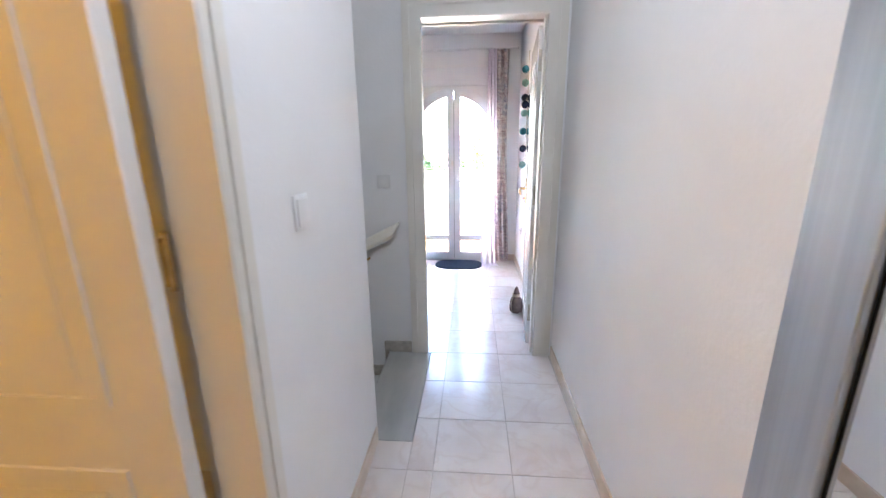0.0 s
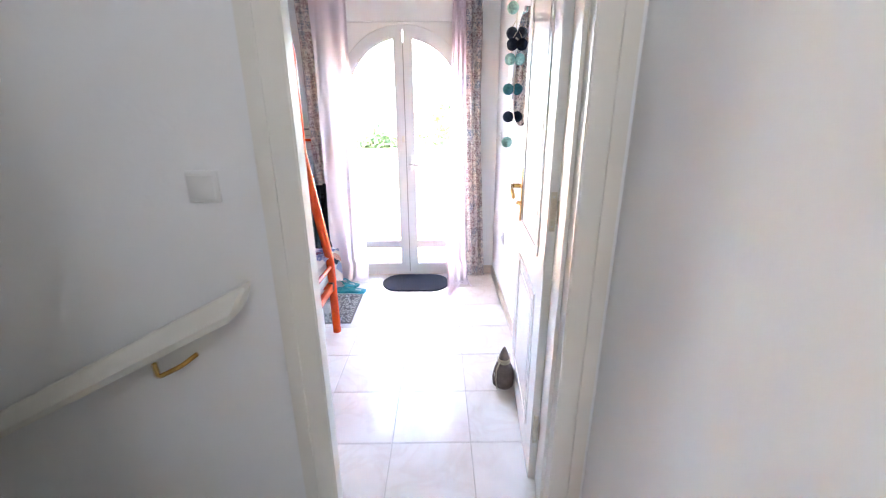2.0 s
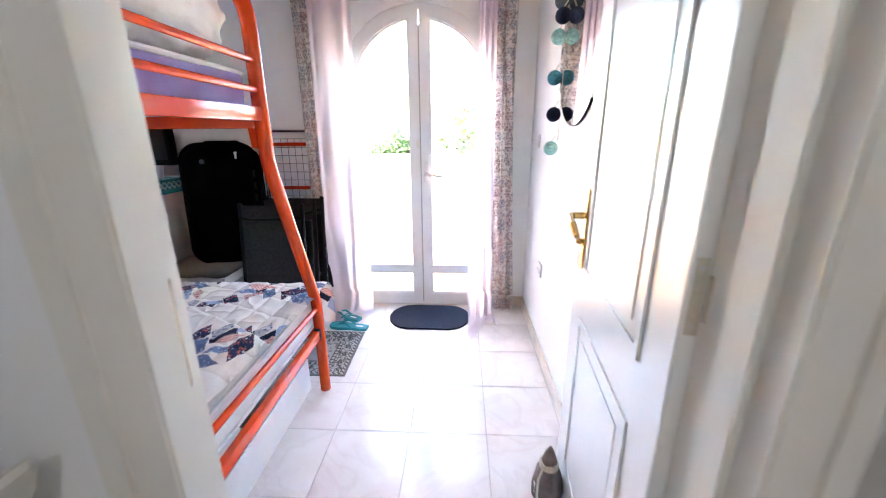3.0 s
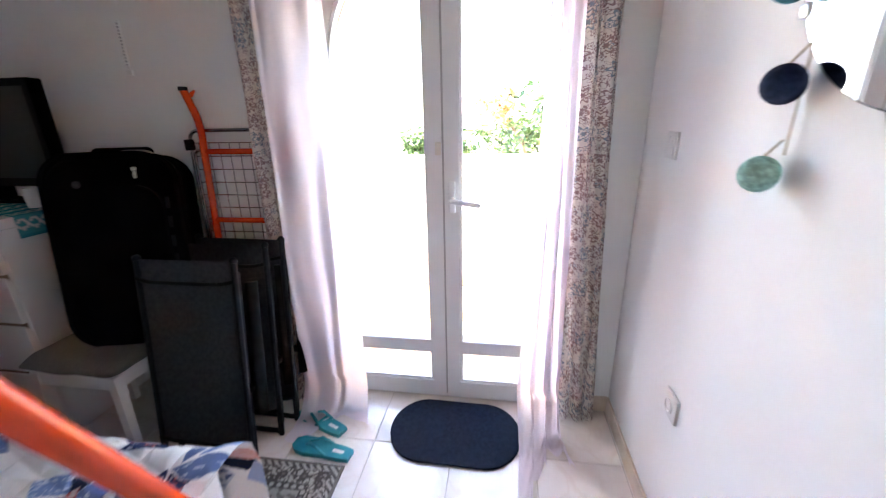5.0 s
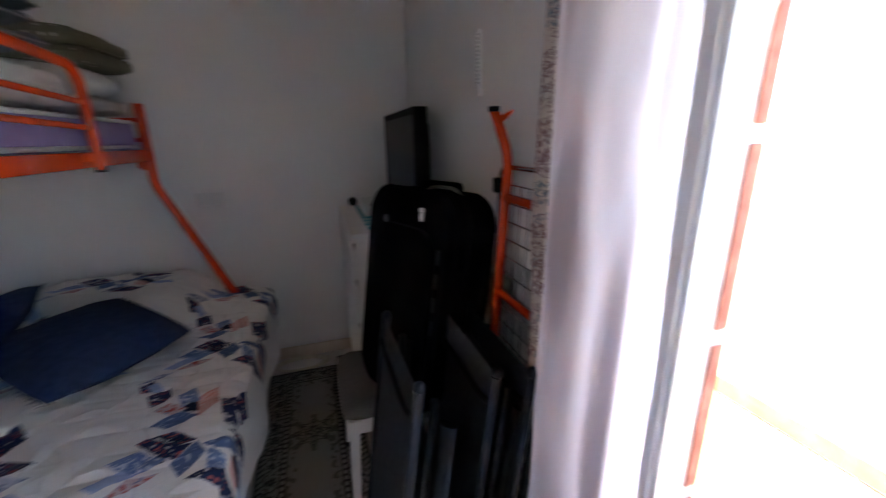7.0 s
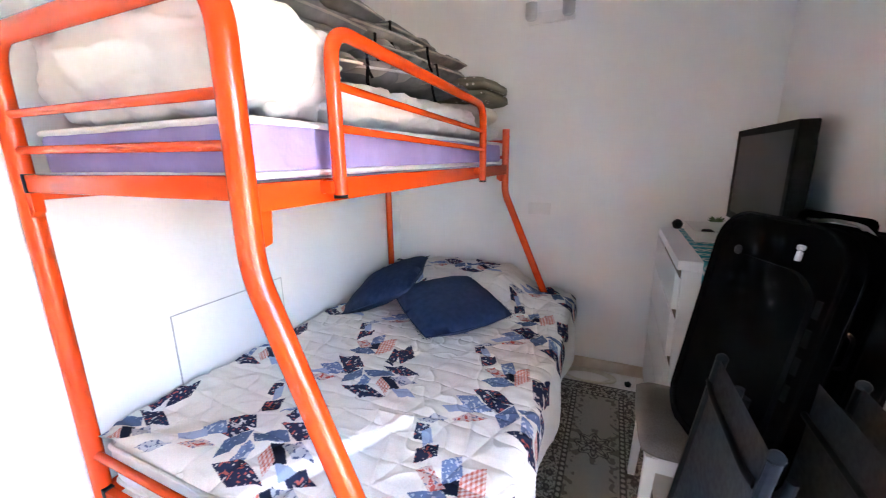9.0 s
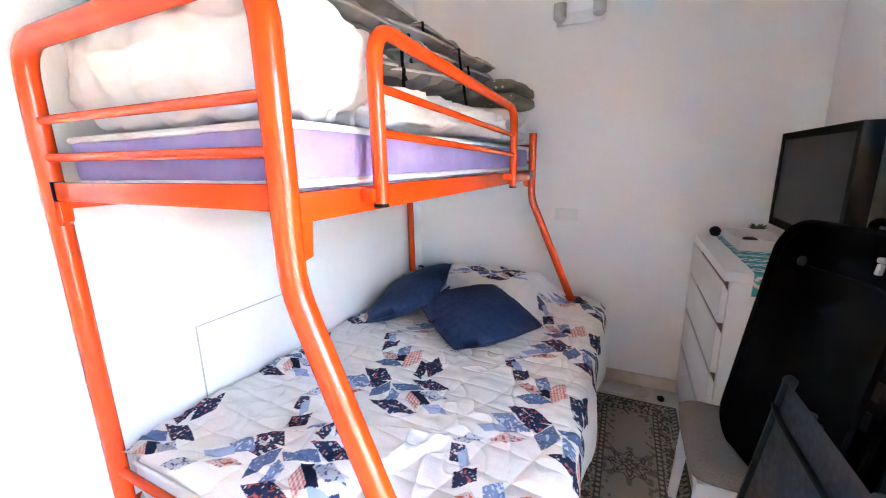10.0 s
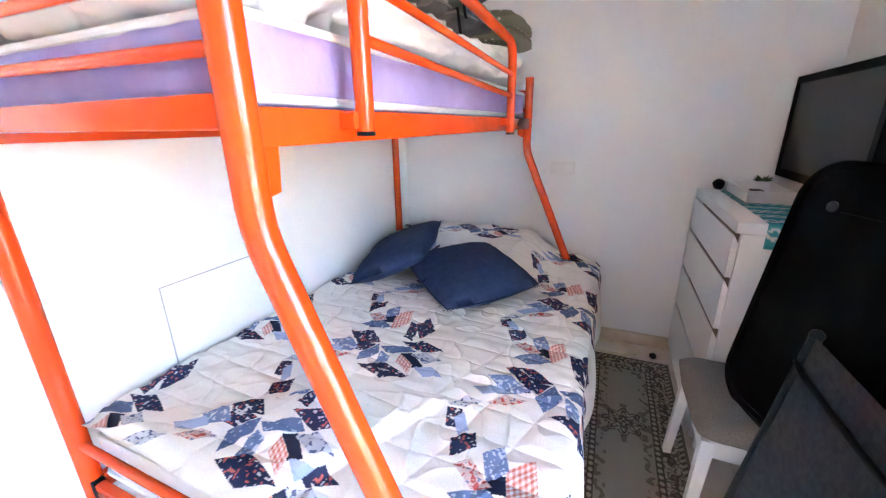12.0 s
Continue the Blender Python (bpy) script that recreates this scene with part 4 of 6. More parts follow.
# lower bunk
for x in (BX0, BX1):
    part("foot_rail", tube([(x, BYB, 0.475), (x, BYO, 0.455)], 0.0125, 12), ORANGE, bed)
    part("foot_beam", box(x - 0.013, x + 0.013, BYB + 0.03, BYO - 0.03, 0.305, 0.352, 0.004), ORANGE, bed)
for y in (BYB, BYO):
    part("side_beam", box(BX1 + 0.02, BX0 - 0.02, y - 0.014, y + 0.014, 0.30, 0.348, 0.004), ORANGE, bed)
    part("end_cap", box(BX0 - 0.0145, BX0 + 0.0145, min(y, y + (0.04 if y == BYB else -0.04)), max(y, y + (0.04 if y == BYB else -0.04)), 0.302, 0.357, 0.002), BLACK, bed, "black plastic end cap")
for k in range(12):
    x = BX1 + 0.08 + k * (BX0 - BX1 - 0.16) / 11
    part("slat", box(x - 0.03, x + 0.03, BYB + 0.015, BYO - 0.015, 0.336, 0.347), STEEL, bed, "", 0)
    part("slat", box(x - 0.03, x + 0.03, BYB + 0.015, BYF - 0.015, 1.318, 1.33), STEEL, bed, "", 0)


def mattress(x0, x1, y0, y1, z0, z1, mat, lab, tufts):
    th = thing("mattress", ((x0 + x1) / 2, (y0 + y1) / 2, z0), lab, "mattress")
    bm = box(x0, x1, y0, y1, z0, z1, 0.03, 4)
    bmesh.ops.subdivide_edges(bm, edges=[e for e in bm.edges if e.calc_length() > 0.12], cuts=22, use_grid_fill=True)
    for v in bm.verts:
        edge = min(v.co.x - x0, x1 - v.co.x, v.co.y - y0, y1 - v.co.y)
        if edge < 0.004:
            s = v.co.x + v.co.y
            puff = 0.010 * abs(math.sin(s * tufts)) + 0.012 * noise.noise(v.co * 5)
            puff *= math.sin(math.pi * min(1, max(0, (v.co.z - z0) / (z1 - z0))))
            out = Vector((-1 if v.co.x - x0 < 0.004 else 1 if x1 - v.co.x < 0.004 else 0, -1 if v.co.y - y0 < 0.004 else 1 if y1 - v.co.y < 0.004 else 0, 0))
            v.co += out * puff
    part("cover", bm, mat, th, "", 60)
    for z in (z0 + 0.012, z1 - 0.012):
        pts = rounded([(x0, y0 + 0.2, z), (x0, y1, z), (x1, y1, z), (x1, y0, z), (x0, y0, z), (x0, y0 + 0.2, z)], 0.03, 4)[:-1]
        part("piping", tube(pts, 0.008, 8, True), WHITECLOTH, th, "white piping")
    return th


mattress(BX1 + 0.045, BX0 - 0.03, BYB + 0.05, BYF - 0.018, 1.333, 1.462, LILAC, "lilac quilted single mattress with white piping on the upper bunk", 26)
mattress(BX1 + 0.03, BX0 - 0.028, BYB + 0.02, 3.83, 0.348, 0.50, WHITECLOTH, "wide white mattress on the lower bunk", 18)

# patchwork bedspread
def value_noise(x, y, seed=0):
    """Smooth noise from -1 to 1 on arrays."""
    i, j = np.floor(x), np.floor(y)
    f, g = x - i, y - j
    f, g = f * f * (3 - 2 * f), g * g * (3 - 2 * g)

    def corner(p, q):
        h = np.sin(p * 127.1 + q * 311.7 + seed * 74.7) * 43758.5453
        return 2 * (h - np.floor(h)) - 1

    low = corner(i, j) * (1 - f) + corner(i + 1, j) * f
    return low * (1 - g) + (corner(i, j + 1) * (1 - f) + corner(i + 1, j + 1) * f) * g


CLOTHS = {"navy": (0.012, 0.018, 0.05), "blue": (0.11, 0.16, 0.30), "floral": (0.022, 0.032, 0.085), "check": (0.60, 0.17, 0.12), "sky": (0.17, 0.24, 0.43), "pale": (0.36, 0.44, 0.64), "red": (0.66, 0.50, 0.47), "grey": (0.52, 0.54, 0.60)}
CELL_X, CELL_Y = 0.575, 0.62
# one wreath of the print: offset along and across, length and angle of one edge, length and angle of the other
WREATH = (
    ("navy", 0.0, 0.0, 0.050, 104, 0.052, 8), ("check", -0.018, 0.05, 0.075, 135, 0.105, 14), ("sky", -0.055, -0.018, 0.06, 138, 0.072, 22),
    ("red", 0.0, -0.06, 0.045, 128, 0.080, 51), ("blue", 0.058, -0.03, 0.085, 118, 0.062, 62), ("floral", -0.08, -0.108, 0.068, 132, 0.058, 20),
    ("floral", -0.157, -0.168, 0.045, 98, 0.066, 22), ("pale", -0.142, -0.14, 0.062, 34, 0.034, -33), ("floral", 0.155, -0.018, 0.088, 114, 0.092, 50))
CHAIN = (
    ("floral", 0.21, 0.008, 0.062, 97, 0.055, -26), ("sky", 0.222, -0.066, 0.072, 121, 0.086, 58), ("pale", 0.272, -0.104, 0.085, 119, 0.044, 62),
    ("blue", 0.238, 0.056, 0.080, 150, 0.060, 31), ("red", 0.295, -0.048, 0.062, 135, 0.065, 95), ("sky", 0.268, 0.124, 0.045, 68, 0.088, 11),
    ("grey", 0.352, -0.162, 0.060, 141, 0.055, 95), ("floral", 0.052, 0.128, 0.042, 76, 0.115, 12))
STAR = (
    ("navy", 0.0, 0.0, 0.036, 117, 0.092, 50), ("check", 0.028, -0.015, 0.048, 8, 0.074, 55), ("floral", -0.088, 0.0, 0.072, 117, 0.100, 70),
    ("grey", -0.026, 0.042, 0.054, 121, 0.080, 66), ("blue", -0.042, -0.072, 0.100, 112, 0.044, 55), ("floral", 0.090, -0.056, 0.088, 116, 0.105, 70),
    ("pale", 0.045, 0.078, 0.062, 102, 0.064, 55), ("floral", -0.222, -0.05, 0.098, 35, 0.080, -23))


def patchwork(x, y):
    """The print of the spread at x, y metres, as an array of colours."""
    bend = 0.010
    px, py = x + bend * value_noise(x * 6, y * 6, 1), y + bend * value_noise(x * 6, y * 6, 2)
    out = np.empty(x.shape + (3,), np.float32)
    out[:] = (0.83, 0.805, 0.76)
    speck = value_noise(x * 95, y * 95, 3) + 0.5 * value_noise(x * 190, y * 190, 4)
    fine = value_noise(x * 150 + 9, y * 150, 5)
    for table, ox, oy in ((CHAIN, -1.533, 3.706), (WREATH, -1.533, 3.706), (STAR, -1.308, 3.30)):
        for cloth, dx, dy, la, aa, lb, ab in table:
            u = (px - ox - dx + CELL_X / 2) % CELL_X - CELL_X / 2
            v = (py - oy - dy + CELL_Y / 2) % CELL_Y - CELL_Y / 2
            ax, ay, bx, by = la * math.cos(radians(aa)), la * math.sin(radians(aa)), lb * math.cos(radians(ab)), lb * math.sin(radians(ab))
            det = ax * by - ay * bx
            s, t = (u * by - v * bx) / det, (v * ax - u * ay) / det
            hit = (np.abs(s) < 0.52) & (np.abs(t) < 0.52)
            c = np.empty((int(hit.sum()), 3), np.float32)
            c[:] = CLOTHS[cloth]
            sp, fi = speck[hit], fine[hit]
            if cloth == "floral":
                c[sp > 0.62] = (0.62, 0.58, 0.60)
                c[sp < -0.70] = (0.50, 0.13, 0.12)
            elif cloth == "check":
                a, b = np.floor((s[hit] * la) / 0.0075) % 2, np.floor((t[hit] * lb) / 0.0075) % 2
                c[(a + b) == 1] = (0.72, 0.40, 0.35)
                c[(a + b) == 0] = (0.80, 0.72, 0.68)
            elif cloth == "red":
                c[sp > 0.42] = (0.50, 0.10, 0.09)
                c[sp < -0.62] = (0.20, 0.22, 0.34)
            elif cloth in ("sky", "grey"):
                c[fi > 0.38] = (0.55, 0.60, 0.70) if cloth == "sky" else (0.10, 0.13, 0.24)
            elif cloth == "blue":
                c[fi > 0.66] = (0.40, 0.46, 0.58)
            out[hit] = c
    return out


def smooth_step(a, b, x):
    t = np.clip((x - a) / (b - a), 0.0, 1.0)
    return t * t * (3 - 2 * t)


SX0, SX1, SY0, SY1 = BX0 - 0.0, -2.60, 2.585, 3.855


def folded(x, y):
    """How far the spread lies double there, 0 to 1, with soft edges."""
    edge = -0.72 - 0.44 * smooth_step(2.62, 3.40, y) - 0.02 * np.sin(9 * y)
    return smooth_step(-0.012, 0.028, x - edge) * smooth_step(0.012, -0.03, y + 0.55 * (x + 1.15) - 3.50)


def spread_height(x, y):
    z = 0.532 + 0.010 * value_noise(x * 2.3, y * 2.3, 6)
    # stitched lines, puffed between them
    wx, wy = x + 0.012 * value_noise(x * 5, y * 5, 7), y + 0.012 * value_noise(x * 5, y * 5, 8)
    puff = np.minimum(np.abs(np.sin(np.pi * wx / 0.098)), np.abs(np.sin(np.pi * (wy + 0.35 * wx) / 0.145)))
    z += 0.007 * np.minimum(1.0, 1.5 * puff) ** 0.6
    # puckers beside the seams
    crease = 1 - np.abs(value_noise(x * 11 + y * 5, y * 16 - x * 4, 9))
    z += 0.006 * crease ** 4 + 0.004 * value_noise(x * 30, y * 15, 10) + 0.005 * value_noise(x * 10, y * 5, 11)
    # pillows under the head end
    z += 0.13 * smooth_step(-2.08, -2.28, x) * (0.55 + 0.45 * smooth_step(2.7, 2.95, y)) * smooth_step(3.66, 3.42, y)
    z += 0.035 * smooth_step(-2.2, -2.4, x) * smooth_step(3.85, 3.7, y)
    # the doubled layer folded back at the foot end
    double = folded(x, y)
    return z + 0.03 * double + 0.012 * double * value_noise(x * 6, y * 6, 12)


NU, NV = 880, 680
su, sv = np.meshgrid(np.linspace(0, 1, NU + 1), np.linspace(0, 1, NV + 1), indexing="ij")
far = sv * (SY1 - SY0 + 0.24)
sx, sy = SX0 + (SX1 - SX0) * su, SY0 + np.minimum(far, SY1 - SY0)
drop = np.maximum(0.0, far - (SY1 - SY0))
sz = spread_height(sx, np.minimum(sy, SY1 - 0.01)) - 12.0 * np.maximum(0.0, sy - (SY1 - 0.05)) ** 2
lift = smooth_step(0.06, 0.0, su * (SX0 - SX1))
double = folded(sx, SY0 + far)
tint = patchwork(sx + 0.11 * (double > 0.5), SY0 + far + 0.07 * (double > 0.5))
side = 0.018 * np.sin(11 * sx + 1) * smooth_step(0, 0.2, drop) + 0.02 * smooth_step(0, 0.1, drop) + 0.05 * lift * smooth_step(3.5, 3.85, sy)
place = np.stack([sx - 0.012 * value_noise(far * 4, far * 0, 13) * lift + 1.6, sy + side - 3.2, sz - drop * 0.93 - 0.012 * lift - 0.5], -1).reshape(-1, 3)
corner = (np.arange(NU)[:, None] * (NV + 1) + np.arange(NV)[None, :]).ravel()
quads = np.stack([corner, corner + 1, corner + NV + 2, corner + NV + 1], -1).astype(np.int32)
cloth_mesh = bpy.data.meshes.new("bedspread")
cloth_mesh.vertices.add(len(place))
cloth_mesh.vertices.foreach_set("co", place.astype(np.float32).ravel())
cloth_mesh.loops.add(quads.size)
cloth_mesh.loops.foreach_set("vertex_index", quads.ravel())
cloth_mesh.polygons.add(len(quads))
cloth_mesh.polygons.foreach_set("loop_start", np.arange(0, quads.size, 4, dtype=np.int32))
cloth_mesh.update(calc_edges=True)
cloth_mesh.shade_smooth()
cloth_mesh.materials.append(SPREAD)
dye = cloth_mesh.color_attributes.new("print", "FLOAT_COLOR", "POINT")
dye.data.foreach_set("color", np.concatenate([tint.reshape(-1, 3), np.ones((len(place), 1), np.float32)], 1).ravel())
spread = new("bedspread", cloth_mesh)
spread.matrix_basis = Matrix.Translation((-1.6, 3.2, 0.5))
ORIGIN[spread.name] = Vector((-1.6, 3.2, 0.5))
tagged(spread, "white quilted bedspread with blue and red patchwork wreaths, doubled over", "bedspread")


def cushion(name, place, rx, ry, rz, sx, sy, thick, mat, lab, cat, fringe=0.0, seed=0, group="", trim=None, flat=0.06):
    m = pose(*place, rx, ry, rz)
    th = thing(name, place, lab, cat, group)
    part("cover", soft_slab(sx, sy, thick, m, 20, seed=seed, flat=flat), mat, th, "", 180)
    part("piping", seam(sx, sy, m, 0.0035), trim or mat, th)
    if fringe:
        bm = bmesh.new()
        rnd = random.Random(seed)
        for k in range(150):
            t = k / 150 * 4
            e, f = int(t), (t % 1) * 2 - 1
            u, v = ((f, -1), (1, f), (-f, 1), (-1, -f))[e]
            o = Vector(((u if e % 2 else 0), (v if not e % 2 else 0), 0))
            p = Vector((u * sx / 2, v * sy / 2, 0)) * 0.985
            q = p + o * fringe * rnd.uniform(0.6, 1.2) + Vector((rnd.uniform(-1, 1), rnd.uniform(-1, 1), rnd.uniform(-1, 0.6))) * 0.004
            side = Vector((-o.y, o.x, 0)) * 0.003
            bm.faces.new([bm.verts.new(m @ c) for c in (p - side, p + side, q + side * 0.5, q - side * 0.5)])
        part("fringe", bm, mat, th, "short frayed edge", 0)
    return th


cushion("cushion", (-2.03, 2.85, 0.665), 24, 6, 14, 0.50, 0.44, 0.14, NAVY, "navy blue cushion with frayed edges leaning on the pillow", "cushion", 0.012, 2, "cushions on the bed")
cushion("cushion", (-1.92, 3.29, 0.645), 3, 9, 49, 0.48, 0.48, 0.13, NAVY, "navy blue cushion with frayed edges lying on the bedspread", "cushion", 0.012, 5, "cushions on the bed")

# ---------------------------------------------------------------- bedding stored on the upper bunk
def lump(name, x0, x1, y0, y1, z0, z1, mat, lab, cat, seed=0, crease=0.012, power=3.5, n=40, lines=5.0, quilt=0.0):
    """A rolled or folded soft bundle: a rounded block with creases and sag."""
    cx, cy, cz = (x0 + x1) / 2, (y0 + y1) / 2, (z0 + z1) / 2
    bm = bmesh.new()
    bmesh.ops.create_uvsphere(bm, u_segments=n, v_segments=n // 2, radius=1)
    for v in bm.verts:
        p = v.co.normalized()
        k = (abs(p.x) ** power + abs(p.y) ** power + abs(p.z) ** power) ** (-1 / power)
        q = p * k
        w = noise.noise(Vector((q.x * lines + seed, q.y * lines * 0.6, q.z * 2.0)))
        ridge = 1 - abs(noise.noise(Vector((q.x * lines * 0.8, q.y * lines + seed, q.z * 2))))
        off = crease * (w + 0.8 * ridge ** 4 - 0.4)
        if quilt:
            d = q.y * (y1 - y0) / 2 + 0.03 * noise.noise(q * 2.5)
            off += quilt * (abs(math.sin(math.pi * d / 0.15)) ** 0.5 - 0.7) + 0.006 * noise.noise(Vector((q.x * 9, q.y * 14, q.z * 9)))
        v.co = Vector((cx + q.x * (x1 - x0) / 2 + p.x * off, cy + q.y * (y1 - y0) / 2 + p.y * off, max(z0, cz + q.z * (z1 - z0) / 2 + p.z * off)))
    return solid(name, bm, mat, lab, cat, smooth=180, place=(cx, cy, z0))


lump("duvet", -1.02, -0.70, 2.60, 3.40, 1.463, 1.735, WHITECLOTH, "thick white duvet rolled up at the end of the upper bunk", "duvet", 1, 0.022, 3.0, 130, 2.2, 0.018)
lump("duvet", -1.09, -0.73, 2.95, 3.415, 1.466, 1.70, WHITECLOTH, "crumpled white duvet lying on the upper mattress", "duvet", 7, 0.028, 2.4, 80, 6.0)
lump("sheet", -1.62, -0.96, 2.8, 3.43, 1.466, 1.59, WHITECLOTH, "crumpled white bed sheet lying on the upper mattress", "sheet", 3, 0.03, 2.6, 70, 7.0)
lump("sheet", -2.12, -1.48, 2.8, 3.43, 1.466, 1.60, WHITECLOTH, "crumpled white bed sheet lying on the upper mattress", "sheet", 11, 0.03, 2.5, 70, 7.0)
lump("pillow", -2.56, -2.02, 2.68, 3.40, 1.466, 1.555, WHITECLOTH, "flat white pillow at the head of the upper bunk", "pillow", 5, 0.014, 3.0, 40)
lump("pillow", -2.57, -2.04, 2.70, 3.395, 1.545, 1.655, WHITECLOTH, "flat white pillow stacked on another one", "pillow", 8, 0.014, 3.0, 40)
for k, (z, dx) in enumerate(((1.64, 0.0), (1.695, 0.02))):
    cushion("blanket", (-2.33 + dx, 3.12, z + 0.04), 1, 2, 1.5, 0.50, 0.60, 0.065, OLIVE, "folded olive blanket with small pale dots on the pillows", "blanket", 0, 20 + k, flat=0.7)


def chair_pad(place, rx, ry, rz, length, width, mat, lab, seed):
    """A long garden chair pad: two padded sections, a seam between them and tie ribbons."""
    m = pose(*place, rx, ry, rz)
    th = thing("chair_pad", place, lab, "chair pad", "chair pads on the upper bunk")
    for s in (-1, 1):
        mm = m @ pose(s * length / 4, 0, 0.004 * s)
        part("padding", soft_slab(length / 2, width, 0.062, mm, 20, 4.0, seed=seed + s, wrinkle=0.012, flat=0.12), mat, th, "", 180)
        part("piping", seam(length / 2, width, mm, 0.004), PADBEIGE if mat is PADGREY else WHITECLOTH, th, "pale piping")
    for s in (-1, 1):
        part("ribbon", tube([m @ Vector(p) for p in ((0.0, s * width / 2, 0), (0.03, s * (width / 2 + 0.02), -0.005), (0.05, s * (width / 2 + 0.03), -0.04), (0.02, s * (width / 2 + 0.02), -0.075), (-0.01, s * (width / 2 + 0.015), -0.09))], 0.0035, 6, flat=(1.4, 0.4)), BLACK, th, "black tie ribbon")
    return th


for k, (x, y, z, tilt, ry, rz, long, cloth) in enumerate((
        (-1.22, 3.12, 1.675, -8, 7, 3, 0.92, PADBEIGE), (-1.70, 3.11, 1.665, 3, 3, -3, 0.86, PADGREY),
        (-1.27, 3.08, 1.735, -5, 6, 5, 0.96, PADGREY), (-1.74, 3.10, 1.735, 4, 4, 2, 0.84, PADGREY),
        (-1.36, 3.05, 1.795, -4, 5, 6, 0.98, PADGREY), (-1.72, 3.08, 1.80, 2, 3, -2, 0.92, PADGREY),
        (-1.50, 3.03, 1.865, -3, 3, 4, 1.0, PADGREY))):
    chair_pad((x, y, z), tilt, ry, rz, long, 0.42, cloth, "taupe garden chair pad with pale piping" if cloth is PADBEIGE else "grey garden chair pad with pale piping, in a pile", 3 + 6 * k)

# ---------------------------------------------------------------- under the bed, on the floor
crate = thing("storage_box", (-1.1, 3.4, 0), "white plastic storage box pushed under the lower bunk", "storage box")
part("box", ring([(-0.765, 2.75), (-0.765, 3.70), (-1.5, 3.70), (-1.5, 2.75)], [(-0.772, 2.757), (-0.772, 3.693), (-1.493, 3.693), (-1.493, 2.757)], "z", 0.012, 0.175), WHITEPL, crate)
part("base", box(-1.498, -0.767, 2.752, 3.698, 0.0, 0.013), WHITEPL, crate, "", 0)
lump("bag", -1.4, -0.80, 2.8, 3.3, 0.03, 0.25, WHITECLOTH, "soft white bundle packed in the storage box", "bag", 31, 0.015, 3.0, 32)
lump("bag", -1.35, -0.79, 3.32, 3.66, 0.03, 0.235, PADBEIGE, "soft beige bundle packed in the storage box", "bag", 37, 0.012, 3.0, 32)


def rug_print(u, v, L, W):
    """Runner: u along, v across, metres from one corner."""
    field, dark, mid, pale = (0.42, 0.385, 0.33), (0.11, 0.095, 0.085), (0.21, 0.185, 0.16), (0.50, 0.46, 0.40)
    e = min(u, v, L - u, W - v)
    p = Vector((u, v, 0))
    w = noise.noise(p * 70)
    if e < 0.012:
        return mid
    if e < 0.03:
        return dark if math.sin((u + v) * 210) > 0.1 else pale
    if e < 0.098:
        s = (u if min(v, W - v) < min(u, L - u) else v) / 0.085
        f, g = s % 1 - 0.5, (e - 0.064) / 0.034
        r = math.hypot(f * 1.6, g * 0.75)
        if r + 0.12 * w < 0.34:
            return dark if r > 0.14 else mid
        return dark if abs(noise.noise(p * 48)) < 0.13 else pale if w > -0.2 else mid
    if e < 0.125:
        s = (u if min(v, W - v) < min(u, L - u) else v) / 0.03
        return pale if math.hypot(s % 1 - 0.5, (e - 0.1115) / 0.027) < 0.33 else dark
    c = ((u - L / 2 + 0.76) % 0.76 - 0.38, v - W / 2)
    r, a = math.hypot(*c), math.atan2(c[1], c[0])
    lobe = 0.082 + 0.012 * math.cos(8 * a)
    if r < lobe:
        petal = abs(r / lobe - 0.62 - 0.14 * math.cos(8 * a)) < 0.09 or abs(r / lobe - 0.30 - 0.08 * math.cos(4 * a)) < 0.08
        return dark if (0.9 < r / lobe or petal or r / lobe < 0.10) else field if w > -0.2 else mid
    if r < lobe + 0.035 and math.cos(8 * a) > 0.45 and w > -0.3:
        return mid
    if e < 0.165 and noise.noise(p * 42) > 0.14:
        return mid
    return field


RL, RW = 1.88, 0.475
bm = sheet(560, 150, lambda u, v: (u * RL - RL / 2, v * RW - RW / 2, 0.007 + 0.0015 * noise.noise(Vector((u * 9, v * 4, 0)))))
geom = bmesh.ops.extrude_face_region(bm, geom=[e for e in bm.edges if len(e.link_faces) == 1])
for v in geom["geom"]:
    if isinstance(v, bmesh.types.BMVert):
        v.co.z = 0.0005
runner = solid("rug", bm, RUG, "beige and brown oriental runner rug beside the bed", "rug", smooth=180)
colour_by(runner, lambda k, co: rug_print(co.x + RL / 2, co.y + RW / 2, RL, RW))
runner.matrix_basis = pose(-1.565, 4.035, 0, 0, 0, 0.6)

outline = [(0.105 * math.cos(a) * 1.5 + (0.125 if math.cos(a) > 0 else -0.125), 0.18 * math.sin(a)) for a in (2 * math.pi * k / 40 for k in range(40))]
mat_ob = solid("door_mat", extrude_outline(outline, "z", 0.001, 0.011), RUBBER, "dark navy oval door mat before the window", "mat", smooth=40)
mat_ob.matrix_basis = pose(-0.218, 4.515, 0, 0, 0, -1)


